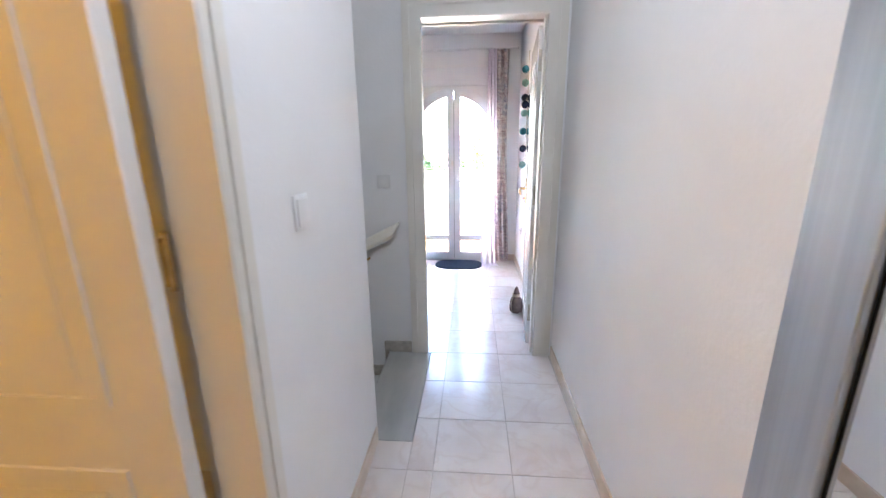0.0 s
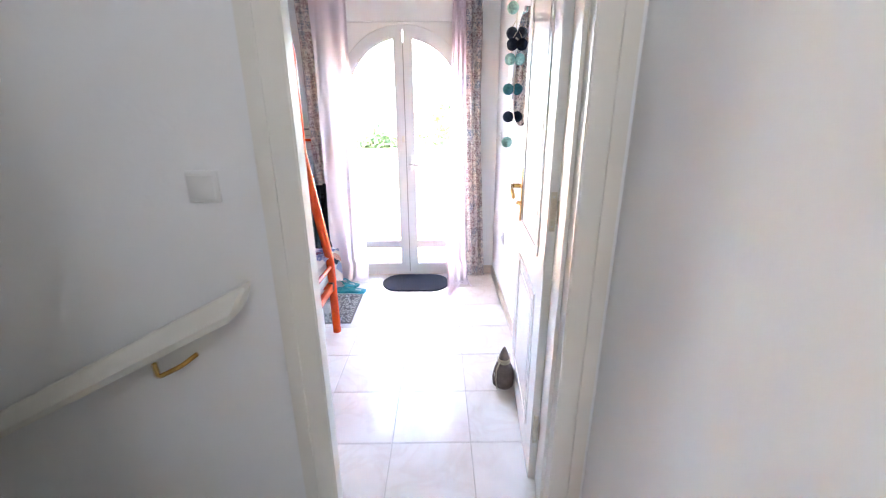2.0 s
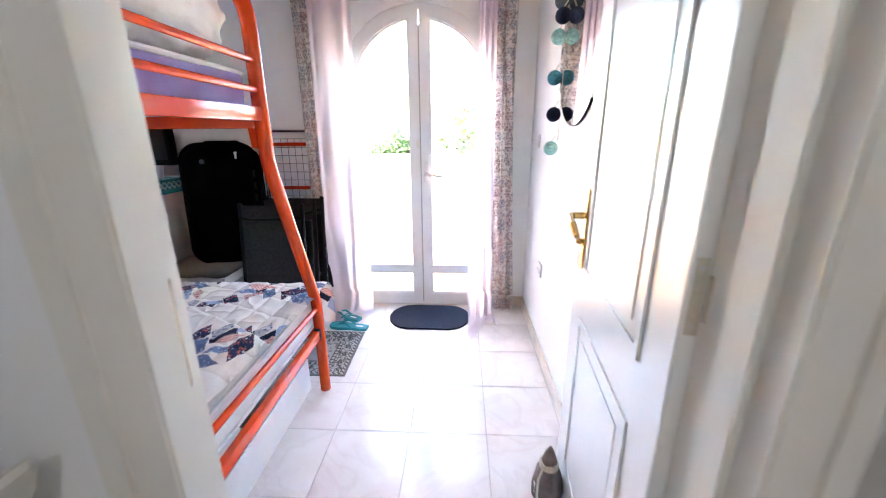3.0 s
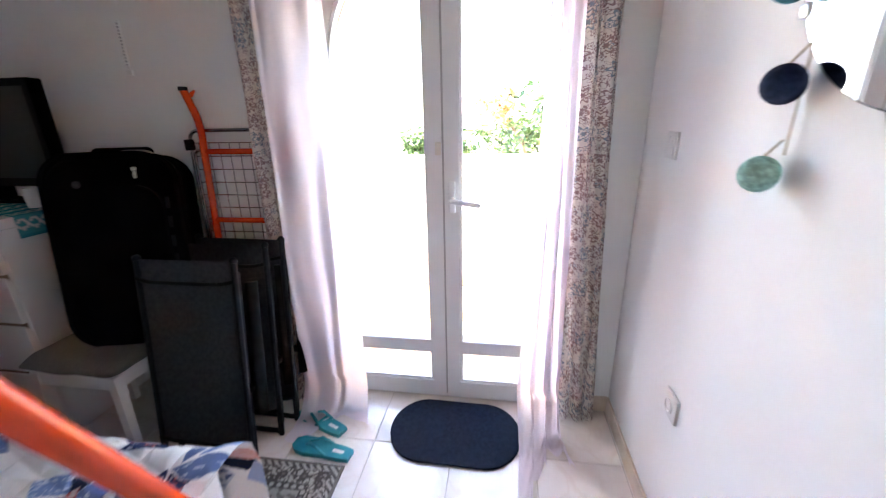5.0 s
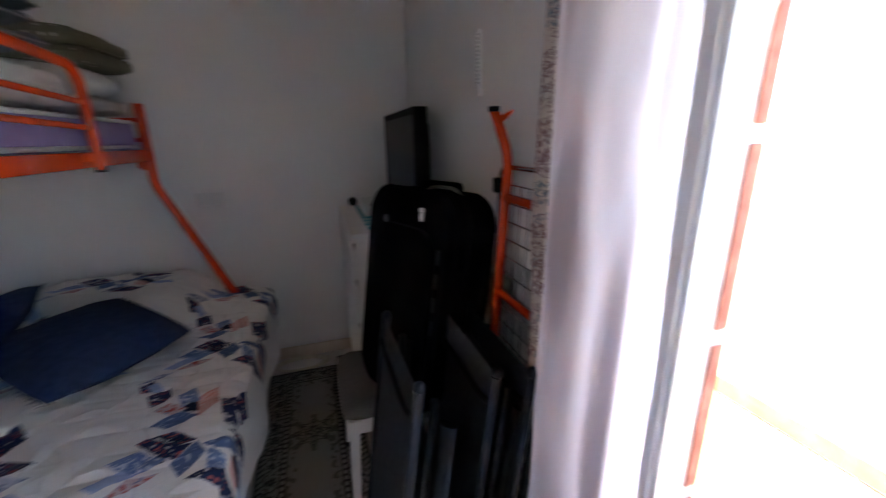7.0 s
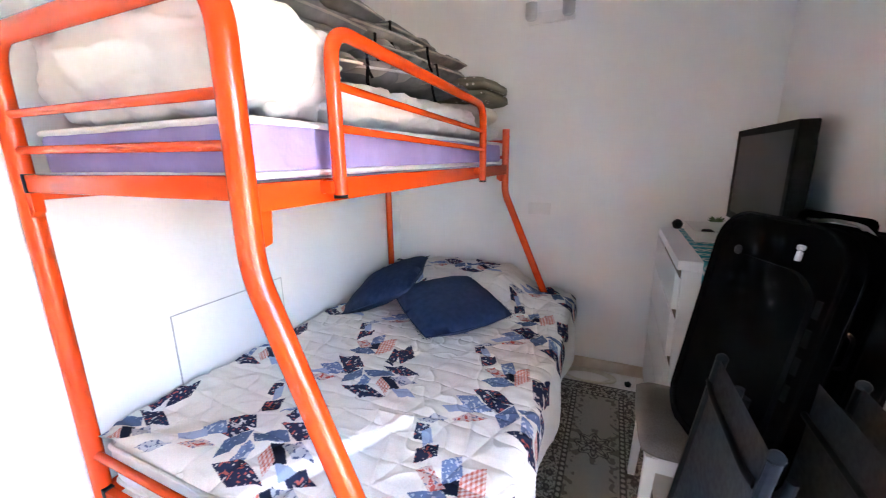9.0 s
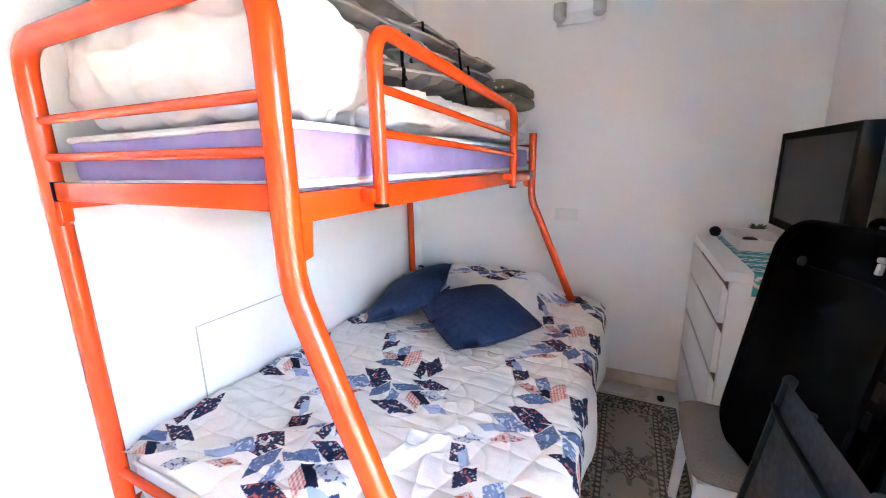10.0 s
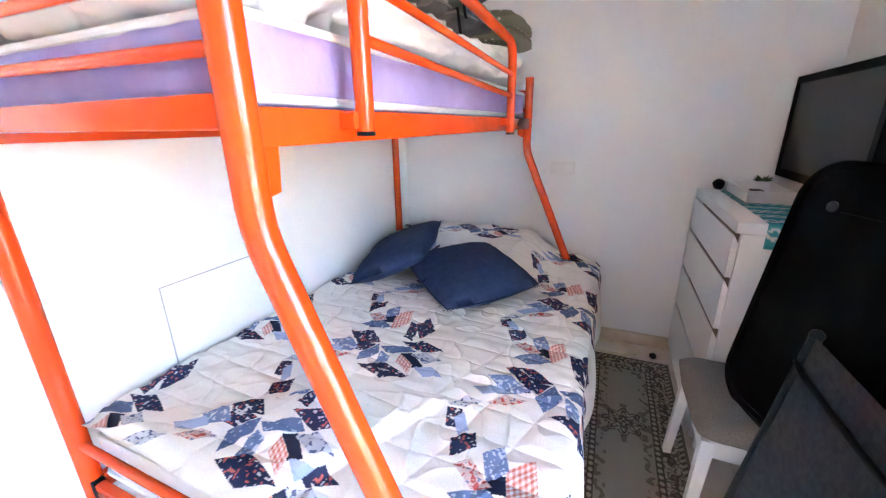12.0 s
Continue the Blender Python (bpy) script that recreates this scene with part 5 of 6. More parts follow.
def flip_flop(m, lab):
    th = thing("flip_flop", (0, 0, 0), lab, "sandal", "pair of flip-flops")
    half = ((0.0, 0.026), (0.05, 0.033), (0.12, 0.034), (0.19, 0.044), (0.235, 0.040), (0.262, 0.02))
    line = [(x, -y) for x, y in half] + [(x, y) for x, y in half[::-1]]
    part("sole", extrude_outline(line, "z", 0.001, 0.02), TEAL, th)
    for s in (-1, 1):
        part("strap", tube([(0.205, 0, 0.018), (0.185, 0.006 * s, 0.036), (0.14, 0.026 * s, 0.044), (0.095, 0.034 * s, 0.018)], [0.004, 0.006, 0.007, 0.005], 8), TEAL, th)
    part("print", box(0.03, 0.08, -0.008, 0.008, 0.0202, 0.0208), WHITEPL, th, "pale lettering bar", 0)
    th.matrix_basis = m
    return th


flip_flop(pose(-0.62, 4.325, 0, 0, 0, 172), "teal rubber flip-flop on the floor beside the curtain")
flip_flop(pose(-0.70, 4.44, 0, 0, 0, 158), "teal rubber flip-flop half under the sheer curtain")

coil = thing("cable", (-2.6, 3.87, 0), "coiled cream electric cable on the floor", "cable")
for k in range(3):
    r0 = 0.085 + 0.012 * k
    part("loop", tube([(-2.585 + r0 * 0.75 * math.cos(a), 3.965 + (r0 + 0.05) * math.sin(a), 0.005 + 0.004 * k) for a in (2 * math.pi * j / 36 for j in range(36))], 0.0045, 6, True), CABLE, coil)
part("tail", tube([(-2.52, 3.9, 0.0045), (-2.54, 4.04, 0.0045), (-2.6, 4.1, 0.0045), (-2.66, 4.0, 0.0045)], 0.0035, 6), CABLE, coil)
scrap = lump("cloth_scrap", -2.60, -2.54, 4.17, 4.21, 0.0, 0.022, BLACK, "small black scrap on the floor before the chest", "scrap", 2, 0.004, 2.0, 14)

# ---------------------------------------------------------------- chest of drawers and what stands on it
CX0, CX1, CY0, CH = -2.688, -1.895, 4.272, 0.972
chest = thing("dresser", ((CX0 + CX1) / 2, 4.5, 0), "white lacquered chest with four drawers without knobs", "chest of drawers")
part("side", box(CX0, CX0 + 0.02, CY0 + 0.022, YN0 - 0.012, 0, CH - 0.04, 0.002, 1), LAQ, chest)
part("side", box(CX1 - 0.02, CX1, CY0 + 0.022, YN0 - 0.012, 0, CH - 0.04, 0.002, 1), LAQ, chest)
part("top", box(CX0, CX1, CY0 + 0.004, YN0 - 0.012, CH - 0.04, CH, 0.002, 1), LAQ, chest)
part("back", box(CX0 + 0.02, CX1 - 0.02, YN0 - 0.03, YN0 - 0.013, 0.02, CH - 0.04), LAQ, chest, "", 0)
part("plinth", box(CX0 + 0.02, CX1 - 0.02, CY0 + 0.06, CY0 + 0.075, 0, 0.06), LAQ, chest, "", 0)
# block coloured dark so the slits between drawers look shaded
part("inner", box(CX0 + 0.021, CX1 - 0.021, CY0 + 0.04, YN0 - 0.032, 0.06, CH - 0.05), GAPSHADE, chest, "solid block behind the drawer gaps, their shade put into its brown", 0)
hts = ((0.055, 0.318), (0.334, 0.546), (0.561, 0.754), (0.768, 0.924))
for a, b in hts:
    prof = [(CY0, a), (CY0, b), (CY0 + 0.004, b), (CY0 + 0.02, b - 0.03), (CY0 + 0.02, a)]
    part("drawer_front", extrude_outline([(y, z) for y, z in prof], "x", CX0 + 0.002, CX1 - 0.002), LAQ, chest, "", 30)


def lattice(u, v):
    """Turquoise cloth with a pale ogee lattice."""
    a = abs((u / 0.085) % 1 - 0.5 - 0.22 * math.sin(2 * math.pi * v / 0.085))
    b = abs((u / 0.085) % 1 - 0.5 + 0.22 * math.sin(2 * math.pi * v / 0.085))
    return (0.72, 0.74, 0.72) if min(a, b) < 0.07 else (0.035, 0.30, 0.36) if math.sin(2 * math.pi * u / 0.17) > 0 else (0.07, 0.36, 0.41)


rest2 = []


def cloth_at(u, v):
    d = u * 0.86
    x, z = -2.66 + d, CH + 0.003
    lim = CX1 + 0.006
    if x > lim:
        z -= (x - lim)
        x = lim
    rest2.append((d, v * 0.27))
    return (x, 4.36 + 0.27 * v, z + 0.001 * math.sin(40 * d))


cloth = solid("table_runner", sheet(110, 44, cloth_at), RUNNER, "turquoise runner with pale lattice print hanging over the chest", "table runner", smooth=180, place=(-2.3, 4.5, CH))
colour_by(cloth, lambda k, co: lattice(*rest2[k]))

tray = thing("tray", (-2.43, 4.48, CH), "white slatted plastic tray on the chest", "tray")
part("base", box(-2.585, -2.285, 4.395, 4.545, CH + 0.006, CH + 0.012), WHITEPL, tray, "", 0)
part("rim", ring([(-2.60, 4.385), (-2.27, 4.385), (-2.27, 4.555), (-2.60, 4.555)], [(-2.592, 4.393), (-2.278, 4.393), (-2.278, 4.547), (-2.592, 4.547)], "z", CH + 0.006, CH + 0.05), WHITEPL, tray)
part("lip", ring([(-2.608, 4.377), (-2.262, 4.377), (-2.262, 4.563), (-2.608, 4.563)], [(-2.594, 4.391), (-2.276, 4.391), (-2.276, 4.549), (-2.594, 4.549)], "z", CH + 0.05, CH + 0.055), WHITEPL, tray)
lump("remote_control", -2.5, -2.36, 4.44, 4.49, CH + 0.013, CH + 0.036, BLACK, "black remote control lying in the tray", "remote control", 1, 0.001, 5, 16)
lump("hair_brush", -2.67, -2.60, 4.33, 4.38, CH + 0.006, CH + 0.056, BLACK, "small black round brush on the chest", "brush", 1, 0.004, 2.2, 20)
pot = thing("potted_plant", (-2.655, 4.535, CH), "small succulent in a black and white zigzag pot", "plant")
part("pot", turned([(0.024, 0.004), (0.03, 0.05), (0.027, 0.05), (0.025, 0.042)], (-2.655, 4.535, CH), 18), WHITEPL, pot)
part("zigzag", tube([(-2.655 + 0.0285 * math.cos(a), 4.535 + 0.0285 * math.sin(a), CH + 0.028 + 0.007 * (-1) ** k) for k, a in enumerate(2 * math.pi * j / 20 for j in range(20))], 0.002, 5, True), BLACK, pot, "black zigzag line")
bm = bmesh.new()
for k in range(16):
    a, t = 2.4 * k, 0.25 + 0.04 * k
    d = Vector((math.cos(a) * math.cos(t), math.sin(a) * math.cos(t), math.sin(t)))
    o = Vector((-2.655, 4.535, CH + 0.045))
    add_tube(bm, [o, o + d * 0.022, o + d * 0.045], [0.005, 0.006, 0.0008], 6)
part("leaves", bm, LEAF, pot, "pointed green leaves", 180)
cup = thing("cup", (-1.99, 4.52, CH), "small white ribbed cup on the chest", "cup")
part("body", turned([(0.028, 0.005), (0.035, 0.085), (0.031, 0.085), (0.026, 0.012)], (-1.99, 4.52, CH), 20), WHITEPL, cup)

tv = thing("television", (-2.28, 4.6, CH), "black flat television with dark screen leaning by the wall", "television")
TX0, TX1, TZ0, TZ1 = -2.66, -1.915, 1.055, 1.485
part("case", box(TX0, TX1, 4.585, 4.635, TZ0, TZ1, 0.006), BLACK, tv)
part("back_cover", box(TX0 + 0.08, TX1 - 0.08, 4.636, 4.668, TZ0 + 0.05, TZ1 - 0.06, 0.015), BLACK, tv)
part("bezel", ring([(TX0, TZ0), (TX1, TZ0), (TX1, TZ1), (TX0, TZ1)], [(TX0 + 0.03, TZ0 + 0.035), (TX1 - 0.03, TZ0 + 0.035), (TX1 - 0.03, TZ1 - 0.03), (TX0 + 0.03, TZ1 - 0.03)], "y", 4.576, 4.5855), BLACK, tv)
part("screen", box(TX0 + 0.029, TX1 - 0.029, 4.581, 4.5848, TZ0 + 0.034, TZ1 - 0.029), SCREEN, tv, "dark grey screen", 0)
part("neck", box(-2.33, -2.23, 4.59, 4.63, CH + 0.016, TZ0 + 0.02, 0.006), BLACK, tv)
part("foot", box(-2.46, -2.10, 4.58, 4.70, CH + 0.004, CH + 0.016, 0.005), BLACK, tv)

# ---------------------------------------------------------------- stool with suitcase
stool = thing("stool", (-1.64, 4.37, 0), "white wooden stool with a grey cloth seat", "stool")
part("seat", soft_slab(0.42, 0.40, 0.07, pose(-1.64, 4.365, 0.435), 16, 6.0, seed=3, flat=0.35), SEAT, stool, "grey melange seat cloth", 180)
for sx in (-1, 1):
    for sy in (-1, 1):
        part("leg", tube([(-1.64 + sx * 0.17, 4.365 + sy * 0.155, 0.40), (-1.64 + sx * 0.195, 4.365 + sy * 0.175, 0.0)], [0.026, 0.019], 4), LAQ, stool, "", 20)
for sy in (-1, 1):
    part("apron", box(-1.81, -1.47, 4.365 + sy * 0.16 - 0.01, 4.365 + sy * 0.16 + 0.01, 0.345, 0.405, 0.002, 1), LAQ, stool)
for sx in (-1, 1):
    part("apron", box(-1.64 + sx * 0.175 - 0.01, -1.64 + sx * 0.175 + 0.01, 4.21, 4.52, 0.345, 0.405, 0.002, 1), LAQ, stool)

SUIT = pose(-1.472, 4.343, 0.468, -9, 0, 22)
case = thing("suitcase", (-1.575, 4.4, 0.47), "large black fabric suitcase leaning against the wall on the stool", "suitcase")


def suit_part(name, bm, mat, lab="", smooth=40, parent=None):
    bm.transform(SUIT)
    return part(name, bm, mat, parent or case, lab, smooth)


def round_rect(w, z0, z1, r, g=0.0, n=8):
    pts = []
    for cx, cz, a0 in ((w / 2 - r, z0 + r, -90), (w / 2 - r, z1 - r, 0), (-w / 2 + r, z1 - r, 90), (-w / 2 + r, z0 + r, 180)):
        pts += [(cx + (r - g) * math.cos(radians(a0 + 90 * k / n)), cz + (r - g) * math.sin(radians(a0 + 90 * k / n))) for k in range(n + 1)]
    return pts


suit_part("shell", ring(round_rect(0.43, 0, 0.74, 0.11), round_rect(0.43, 0, 0.74, 0.11, 0.02), "y", 0.0, 0.20), CASE)
suit_part("front", extrude_outline(round_rect(0.43, 0, 0.74, 0.11, 0.019), "y", 0.004, 0.03), CASE)
suit_part("back", extrude_outline(round_rect(0.43, 0, 0.74, 0.11, 0.019), "y", 0.165, 0.196), CASE)
suit_part("front_pocket", extrude_outline(round_rect(0.34, 0.07, 0.62, 0.09), "y", -0.012, 0.006), CASE)
for y in (0.0, 0.10, 0.20):
    suit_part("piping", tube([(x, y, z) for x, z in round_rect(0.432, -0.001, 0.741, 0.11)], 0.006, 8, True), CASE)
suit_part("zip", tube([(x, 0.05, z) for x, z in round_rect(0.434, -0.002, 0.742, 0.11)], 0.0035, 6, True), CASE, "black zip teeth")
suit_part("top_handle", tube(rounded([(-0.10, 0.14, 0.735), (-0.10, 0.14, 0.765), (0.10, 0.14, 0.765), (0.10, 0.14, 0.735)], 0.03), 0.011, 10), CASE)
suit_part("carry_strap", tube(rounded([(-0.02, 0.10, 0.738), (0.02, 0.10, 0.757), (0.10, 0.11, 0.757), (0.13, 0.11, 0.738)], 0.03), 0.009, 8, flat=(1.6, 0.5)), PADBEIGE, "beige patterned strap")
suit_part("zip_pull", box(0.088, 0.098, -0.010, 0.003, 0.645, 0.672, 0.003), LOGO, "pale zip pull")
suit_part("zip_slider", box(0.085, 0.101, -0.012, 0.003, 0.673, 0.687, 0.004), LOGO, "pale zip slider")
badge = turned([(0.014, 0), (0.014, 0.004), (0.011, 0.005)], (0, 0, 0), 18)
badge.transform(pose(-0.095, -0.0125, 0.63, 90, 0, 0))
suit_part("badge", badge, GREYCLOTH, "round pale badge")
for k in range(4):
    suit_part("lettering", box(0.177, 0.191, -0.001, 0.003, 0.30 + 0.075 * k, 0.345 + 0.075 * k), FAINT, "faint unreadable lettering bar", 0)
for s in (-1, 1):
    suit_part("side_tab", tube(rounded([(s * 0.215, 0.06, 0.42), (s * 0.232, 0.06, 0.43), (s * 0.232, 0.06, 0.50), (s * 0.215, 0.06, 0.51)], 0.01), 0.005, 8), CASE, "black side loop")


# ---------------------------------------------------------------- folded garden chairs
def folding_chair(m, lab):
    """A folded sling chair standing on edge: back frame with cloth in front, leg frame and arm rests behind it."""
    th = thing("folding_chair", (0, 0, 0), lab, "folding chair", "folded garden chairs")
    W, H = 0.385, 0.845
    for x in (-W / 2, W / 2):
        part("back_tube", tube([(x, 0.0, 0.0), (x, 0.0, H - 0.01)], 0.0125, 10, flat=(1, 1.5)), DARKTUBE, th)
        part("tube_cap", ball((x, 0, H - 0.005), 0.0155, 10, 6), DARKTUBE, th)
        part("leg", tube([(x * 0.86, 0.05, 0.02), (x * 0.86, 0.05, H - 0.06)], 0.011, 10), DARKTUBE, th)
        part("arm_rest", tube([(x * 1.05, 0.075, 0.20), (x * 1.05, 0.075, H - 0.10)], 0.016, 10, flat=(1.4, 0.8)), BLACK, th)
        part("pivot", turned([(0.018, -0.01), (0.018, 0.01)], (x * 1.0, 0.02, 0.34), 12), BLACK, th)
    part("sling", sheet(10, 24, lambda u, v: (-W / 2 + 0.008 + (W - 0.016) * u, -0.006 + 0.02 * math.sin(math.pi * u) * math.sin(math.pi * v) ** 0.5, 0.10 + (H - 0.105) * v)), GREYCLOTH, th, "dark grey woven sling", 180)
    part("seat_sling", sheet(10, 16, lambda u, v: (-W / 2 + 0.03 + (W - 0.06) * u, 0.058 + 0.008 * math.sin(math.pi * u), 0.14 + 0.5 * v)), GREYCLOTH, th, "dark grey woven sling", 180)
    for z in (0.105, H - 0.09):
        part("cross_bar", tube(rounded([(-W / 2, -0.012, z + 0.012), (-W / 2 + 0.05, -0.014, z), (W / 2 - 0.05, -0.014, z), (W / 2, -0.012, z + 0.012)], 0.03), 0.0075, 10), BLACK, th)
    part("foot_bar", tube([(-W / 2, 0.0, 0.012), (W / 2, 0.0, 0.012)], 0.0115, 10), DARKTUBE, th)
    th.matrix_basis = m
    return th


first = folding_chair(pose(-1.17, 4.222, 0.0, -7.8, 0, 1), "folded dark grey garden chair leaning on others")
for m in (pose(-1.165, 4.412, 0.0, -7.5, 0, 0), pose(-1.14, 4.505, 0.0, -6.5, 0, -1)):
    copy_thing(first, m)

# ladder of the bunk bed and drying rack behind the chairs
ladder = thing("bed_ladder", (-1.16, 4.66, 0), "orange tubular bunk ladder leaning on the wall", "ladder")
for x in (-1.292, -0.93):
    part("stile", tube(rounded([(x, 4.615, 0.0), (x, 4.70, 1.30), (x - 0.006, 4.655, 1.425)], 0.05), 0.0145, 12), ORANGE, ladder)
    part("hook_cap", turned([(0.017, 0), (0.017, 0.014)], (x - 0.006, 4.654, 1.422), 12), BLACK, ladder, "black plastic cap")
    part("hook_plate", extrude_outline([(4.662, 1.408), (4.69, 1.42), (4.708, 1.428), (4.708, 1.423), (4.69, 1.402), (4.672, 1.39)], "x", x - 0.004, x + 0.002), ORANGE, ladder, "flat orange hook plate")
for z in (0.30, 0.60, 0.895, 1.185):
    part("rung", tube([(-1.292, 4.615 + 0.065 * z, z), (-0.93, 4.615 + 0.065 * z, z)], 0.0115, 12), ORANGE, ladder)

rack = thing("drying_rack", (-1.16, 4.71, 0), "folded chrome wire drying rack behind the ladder", "drying rack")
part("frame", tube(rounded([(-1.365, 4.675, 0.0), (-1.365, 4.712, 1.27), (-0.88, 4.712, 1.27), (-0.88, 4.675, 0.0)], 0.05), 0.0075, 10), FRAMESTEEL, rack)
part("frame", tube(rounded([(-1.345, 4.66, 0.0), (-1.345, 4.70, 1.19), (-0.895, 4.70, 1.19), (-0.895, 4.66, 0.0)], 0.03), 0.006, 10), FRAMESTEEL, rack)
for k in range(15):
    z = 0.45 + 0.055 * k
    part("wire", tube([(-1.362, 4.688 + 0.028 * (z - 0.45), z), (-0.883, 4.688 + 0.028 * (z - 0.45), z)], 0.0022, 6), FRAMESTEEL, rack)
for k in range(8):
    x = -1.325 + 0.047 * k
    part("wire", tube([(x, 4.687, 0.45), (x, 4.709, 1.22)], 0.0018, 6), FRAMESTEEL, rack)
part("joint", box(-1.38, -1.35, 4.69, 4.718, 1.19, 1.235, 0.004), BLACK, rack, "black plastic joint")

hang = thing("wall_ornament", (-1.59, YN0, 1.6), "thin white hanging strip of small beads on the wall", "ornament")
part("strip", box(-1.598, -1.586, YN0 - 0.006, YN0, 1.52, 1.70, 0.002, 1), WHITEPL, hang)
for k in range(13):
    part("bead", ball((-1.592, YN0 - 0.009, 1.535 + 0.0125 * k), 0.0042, 8, 6), GREYPL, hang)
part("block", box(-1.602, -1.575, YN0 - 0.012, YN0, 1.493, 1.515, 0.002, 1), WHITEPL, hang)

# ---------------------------------------------------------------- wall lamp, panel, mirror, cotton balls
wl = thing("wall_lamp", (XW, 3.61, 2.16), "white wall lamp bar with two grey spot heads, off", "wall lamp")
part("bar", box(XW, XW + 0.022, 3.485, 3.745, 2.125, 2.185, 0.004), WHITEPL, wl)
for y in (3.51, 3.715):
    part("arm", tube([(XW + 0.02, y, 2.165), (XW + 0.05, y, 2.18)], 0.008, 8), GREYPL, wl)
    part("spot_head", turned([(0.022, 0.0), (0.034, 0.012), (0.034, 0.085), (0.029, 0.085), (0.027, 0.05)], (XW + 0.065, y, 2.135), 18), GREYPL, wl, "grey metal spot head")

pan = thing("access_panel", (-1.35, YD1, 0.6), "flush white access panel with thin grey outline", "panel", kind="structure")
part("plate", box(-1.52, -1.0, YD1, YD1 + 0.003, 0.40, 0.812), PAINT, pan, "", 0)
part("outline", ring([(-1.524, 0.396), (-0.996, 0.396), (-0.996, 0.816), (-1.524, 0.816)], [(-1.52, 0.40), (-1.0, 0.40), (-1.0, 0.812), (-1.52, 0.812)], "y", YD1, YD1 + 0.0035), GREYPL, pan, "thin grey joint", 0)

MY, MZ, MR = 3.745, 1.578, 0.292
mir = thing("round_mirror", (XE, MY, MZ), "frameless round wall mirror on small steel clips", "mirror")
disc = [(MY + MR * math.cos(2 * math.pi * k / 64), MZ + MR * math.sin(2 * math.pi * k / 64)) for k in range(64)]
part("glass", extrude_outline(disc, "x", XE - 0.012, XE - 0.004), MIRROR, mir, "mirror glass", 30)
part("edge", ring([(MY + (MR + 0.002) * math.cos(2 * math.pi * k / 64), MZ + (MR + 0.002) * math.sin(2 * math.pi * k / 64)) for k in range(64)], disc, "x", XE - 0.0115, XE), DARKTUBE, mir, "dark bevelled edge")
for a in (205, 320, 90):
    y, z = MY - MR * math.cos(radians(a)), MZ + MR * math.sin(radians(a))
    part("clip", box(XE - 0.017, XE - 0.001, y - 0.012, y + 0.012, z - 0.012, z + 0.012, 0.003), STEEL, mir, "small steel clip")

garland = thing("ball_garland", (XE - 0.03, 3.980, 2.1), "hanging string of blue and mint cotton balls on the wall", "garland")
cord = []
for k, (key, y, z) in enumerate((("mint", 3.985, 1.185), ("navy", 3.975, 1.338), ("teal", 4.010, 1.50), ("mint", 3.985, 1.665), ("slate", 3.960, 1.80), ("navy", 3.930, 1.735), ("mint", 3.960, 1.93), ("teal", 3.980, 2.05))):
    part("cotton_ball", ball((XE - 0.04, y, z), 0.0335, 16, 10), BALLS[key], garland, key + " cotton ball")
    part("stalk", tube([(XE - 0.04, y, z + 0.03), (XE - 0.02, y - 0.012, z + 0.062)], 0.002, 6), CABLE, garland)
part("cord", tube([(XE - 0.012, 3.975, 1.22), (XE - 0.012, 3.970, 1.5), (XE - 0.012, 3.975, 1.8), (XE - 0.012, 3.970, 2.2)], 0.002, 6), CABLE, garland)
part("nail", tube([(XE - 0.02, 3.970, 2.2), (XE, 3.970, 2.2)], 0.003, 6), STEEL, garland)

holder = thing("wall_box", (XE, 3.40, 1.32), "small white box hanging on the wall behind the door", "wall box")
part("body", box(XE - 0.03, XE, 3.36, 3.43, 1.255, 1.385, 0.006), WHITEPL, holder)

# door stop sack
sack = thing("door_stop_sack", (0.318, 3.12, 0), "taupe cloth door stop sack tied with pale rope", "door stop")
bm = turned([(0.036, 0.0), (0.052, 0.012), (0.056, 0.06), (0.047, 0.115), (0.028, 0.145), (0.024, 0.155), (0.027, 0.165), (0.016, 0.20), (0.004, 0.228)], (0.313, 3.13, 0.001), 24)
for v in bm.verts:
    v.co += Vector((noise.noise(v.co * 30), noise.noise(v.co * 30 + Vector((9, 0, 0))), 0)) * 0.007
part("body", bm, TAUPE, sack, "", 180)
for k in range(3):
    part("rope", tube([(0.313 + 0.0285 * math.cos(a), 3.13 + 0.0285 * math.sin(a), 0.145 + 0.008 * k) for a in (2 * math.pi * j / 20 for j in range(20))], 0.0045, 8, True), ROPE, sack, "pale rope")
part("rope_end", tube([(0.288, 3.11, 0.15), (0.27, 3.09, 0.12), (0.268, 3.085, 0.06), (0.275, 3.08, 0.02)], 0.004, 8), ROPE, sack, "pale rope end")
part("label", box(0.262, 0.265, 3.105, 3.125, 0.05, 0.09), WHITECLOTH, sack, "small cloth tag", 0)

# lamp of the side room; hall and stair fittings are added above the fill lights
for name, x, y, lab in (("ceiling_lamp", -1.3, -0.5, "warm glowing glass ceiling lamp of the side room"), ("ceiling_lamp", 0.1, 0.6, "unseen white ceiling fitting added above the hall fill light"), ("ceiling_lamp", -1.5, 2.05, "unseen white ceiling fitting added above the stair fill light")):
    cl = thing(name, (x, y, HC), lab, "ceiling lamp")
    part("rose", turned([(0.06, 0), (0.06, -0.02), (0.02, -0.03)], (x, y, HC - 0.001), 20), WHITEPL, cl)
    part("stem", tube([(x, y, HC - 0.03), (x, y, HC - 0.1)], 0.008, 8), STEEL, cl)

# ---------------------------------------------------------------- floor tiles, piece by piece
TW, JOINT = 0.334, 0.003
tile_meshes = {}


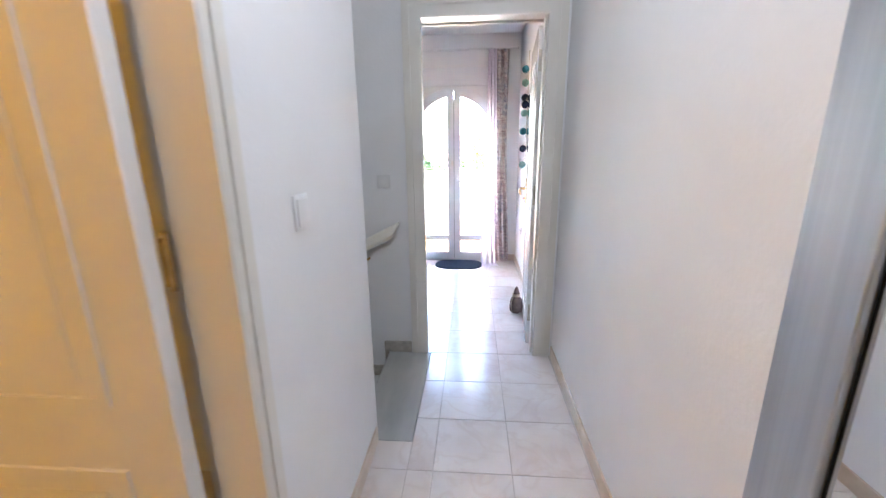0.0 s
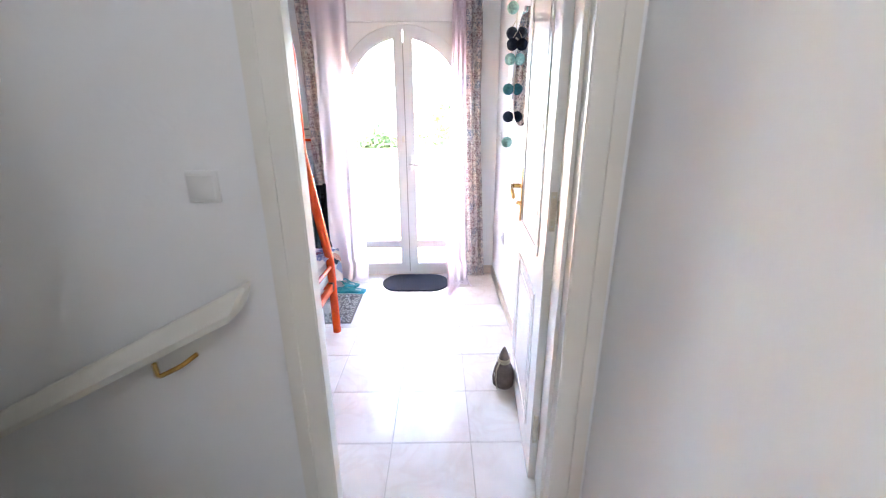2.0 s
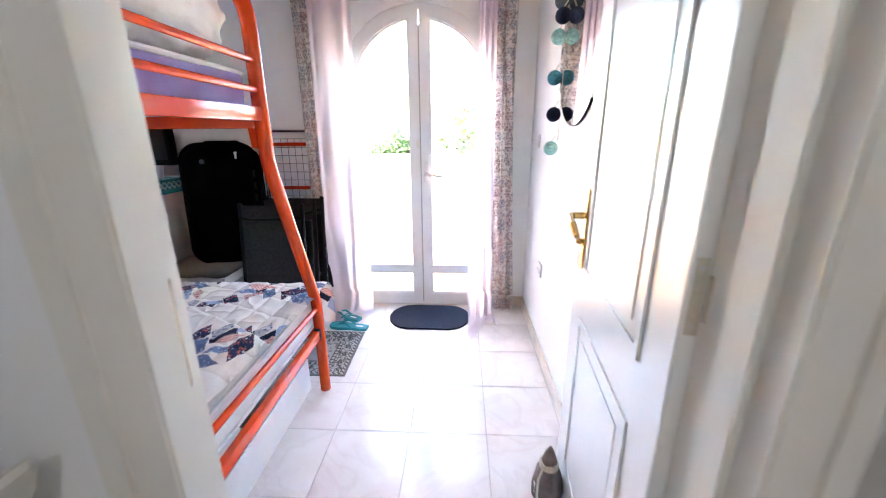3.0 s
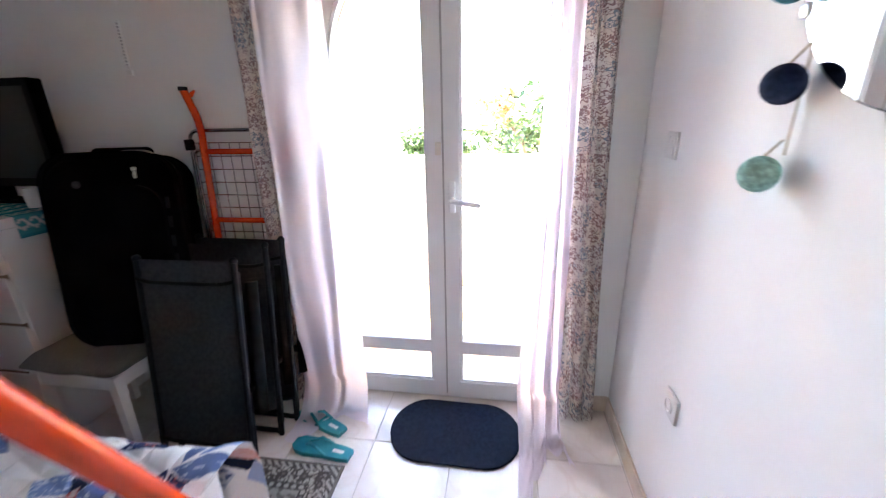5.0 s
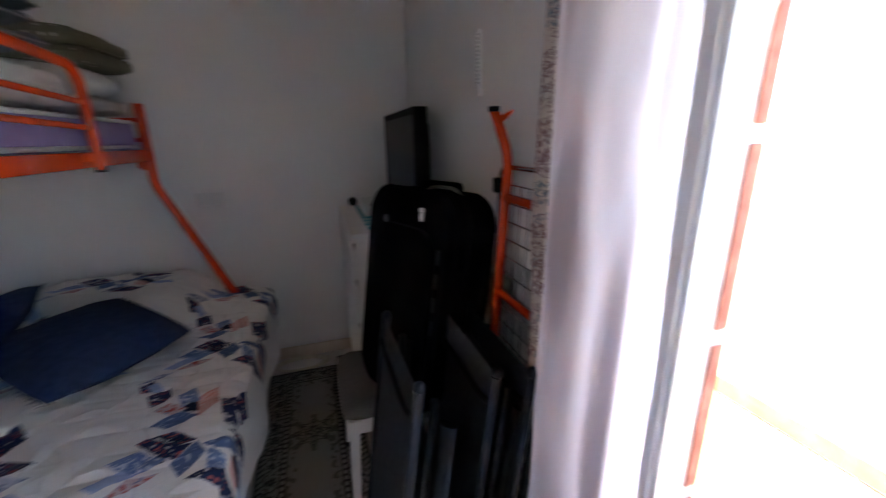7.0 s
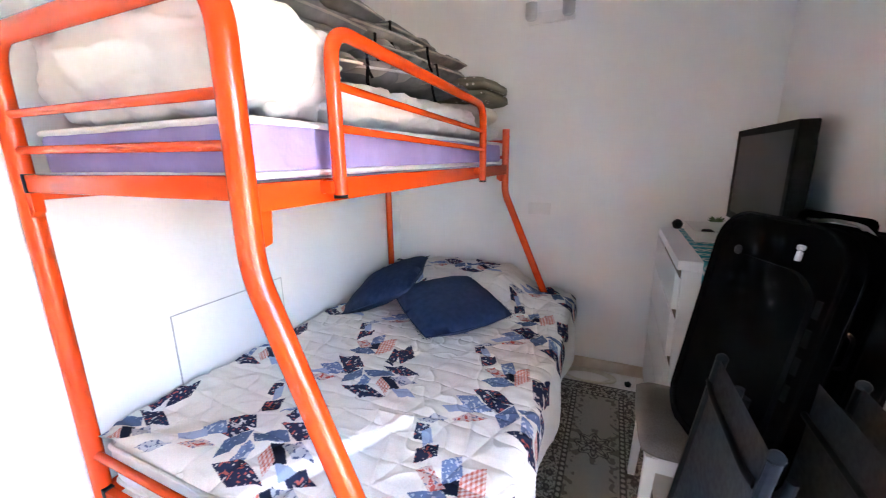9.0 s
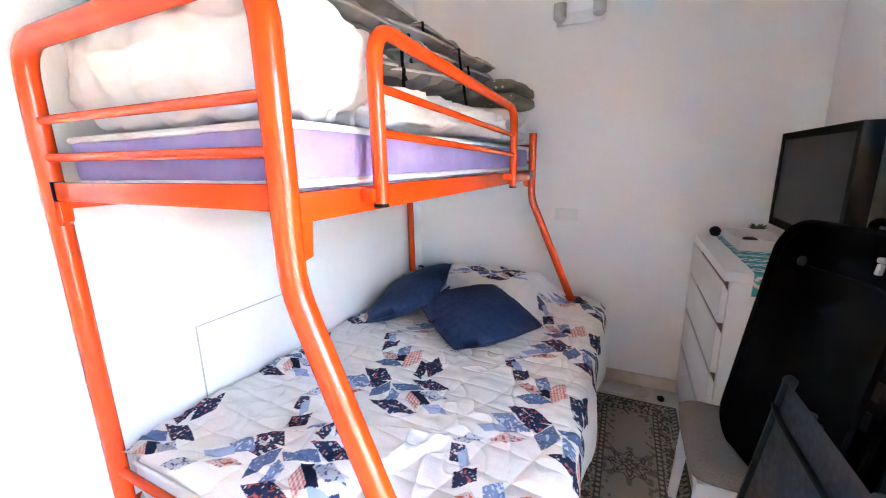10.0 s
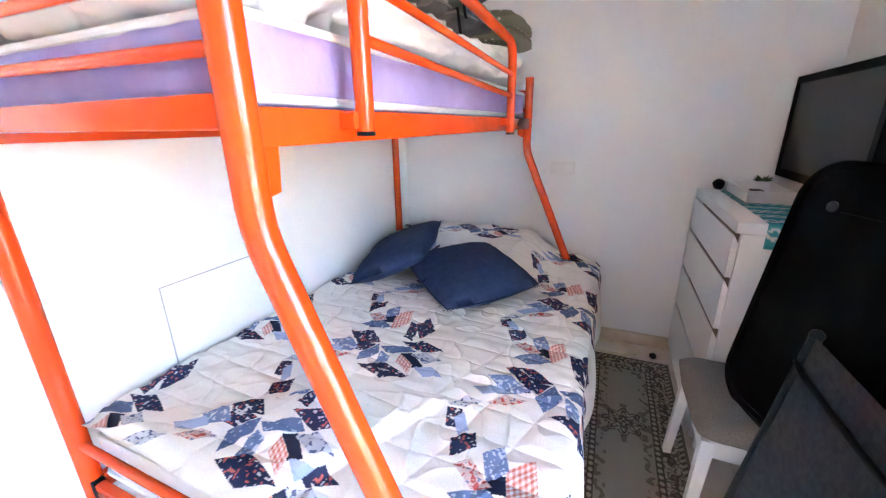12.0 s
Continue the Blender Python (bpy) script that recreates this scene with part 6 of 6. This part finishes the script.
def lay_tiles(parent, x0, x1, y0, y1, xs, ys, top, mat, skip=None):
    i0, i1 = math.floor((x0 - xs) / TW), math.ceil((x1 - xs) / TW)
    j0, j1 = math.floor((y0 - ys) / TW), math.ceil((y1 - ys) / TW)
    for i in range(i0, i1):
        for j in range(j0, j1):
            a, b = max(x0, xs + i * TW + JOINT / 2), min(x1, xs + (i + 1) * TW - JOINT / 2)
            c, d = max(y0, ys + j * TW + JOINT / 2), min(y1, ys + (j + 1) * TW - JOINT / 2)
            if b - a < 0.01 or d - c < 0.01:
                continue
            key = (round(b - a, 3), round(d - c, 3), mat.name)
            if key not in tile_meshes:
                bm = bmesh.new()
                w, h, g = (b - a) / 2, (d - c) / 2, 0.0015
                lo = [bm.verts.new((sx * w, sy * h, -0.004)) for sx, sy in ((-1, -1), (1, -1), (1, 1), (-1, 1))]
                md = [bm.verts.new((sx * w, sy * h, -g)) for sx, sy in ((-1, -1), (1, -1), (1, 1), (-1, 1))]
                hi = [bm.verts.new((sx * (w - g), sy * (h - g), 0)) for sx, sy in ((-1, -1), (1, -1), (1, 1), (-1, 1))]
                for k in range(4):
                    bm.faces.new((lo[k], lo[(k + 1) % 4], md[(k + 1) % 4], md[k]))
                    bm.faces.new((md[k], md[(k + 1) % 4], hi[(k + 1) % 4], hi[k]))
                bm.faces.new(hi)
                tile_meshes[key] = mesh_of(bm, "tile", mat, smooth=0)
            ob = new("tile", tile_meshes[key])
            ob.parent = parent
            ob.matrix_basis = Matrix.Translation(Vector(((a + b) / 2, (c + d) / 2, top)) - ORIGIN[parent.name])


lay_tiles(floor_room, XW, XE, YD1 - 0.135, YN0, -0.218, 2.42, 0.0, TILE)
lay_tiles(floor_hall, -0.328, XE, -2.5, YD0 - 0.001, -0.218, 2.42, 0.0, TILE)
lay_tiles(floor_hall, -0.498, -0.33, -2.5, 1.583, -0.218, 2.42, 0.0, TILE)
lay_tiles(balcony, -3.2, 2.2, YN1 + 0.04, 6.20, -0.2, 5.0, -0.058, BALC)
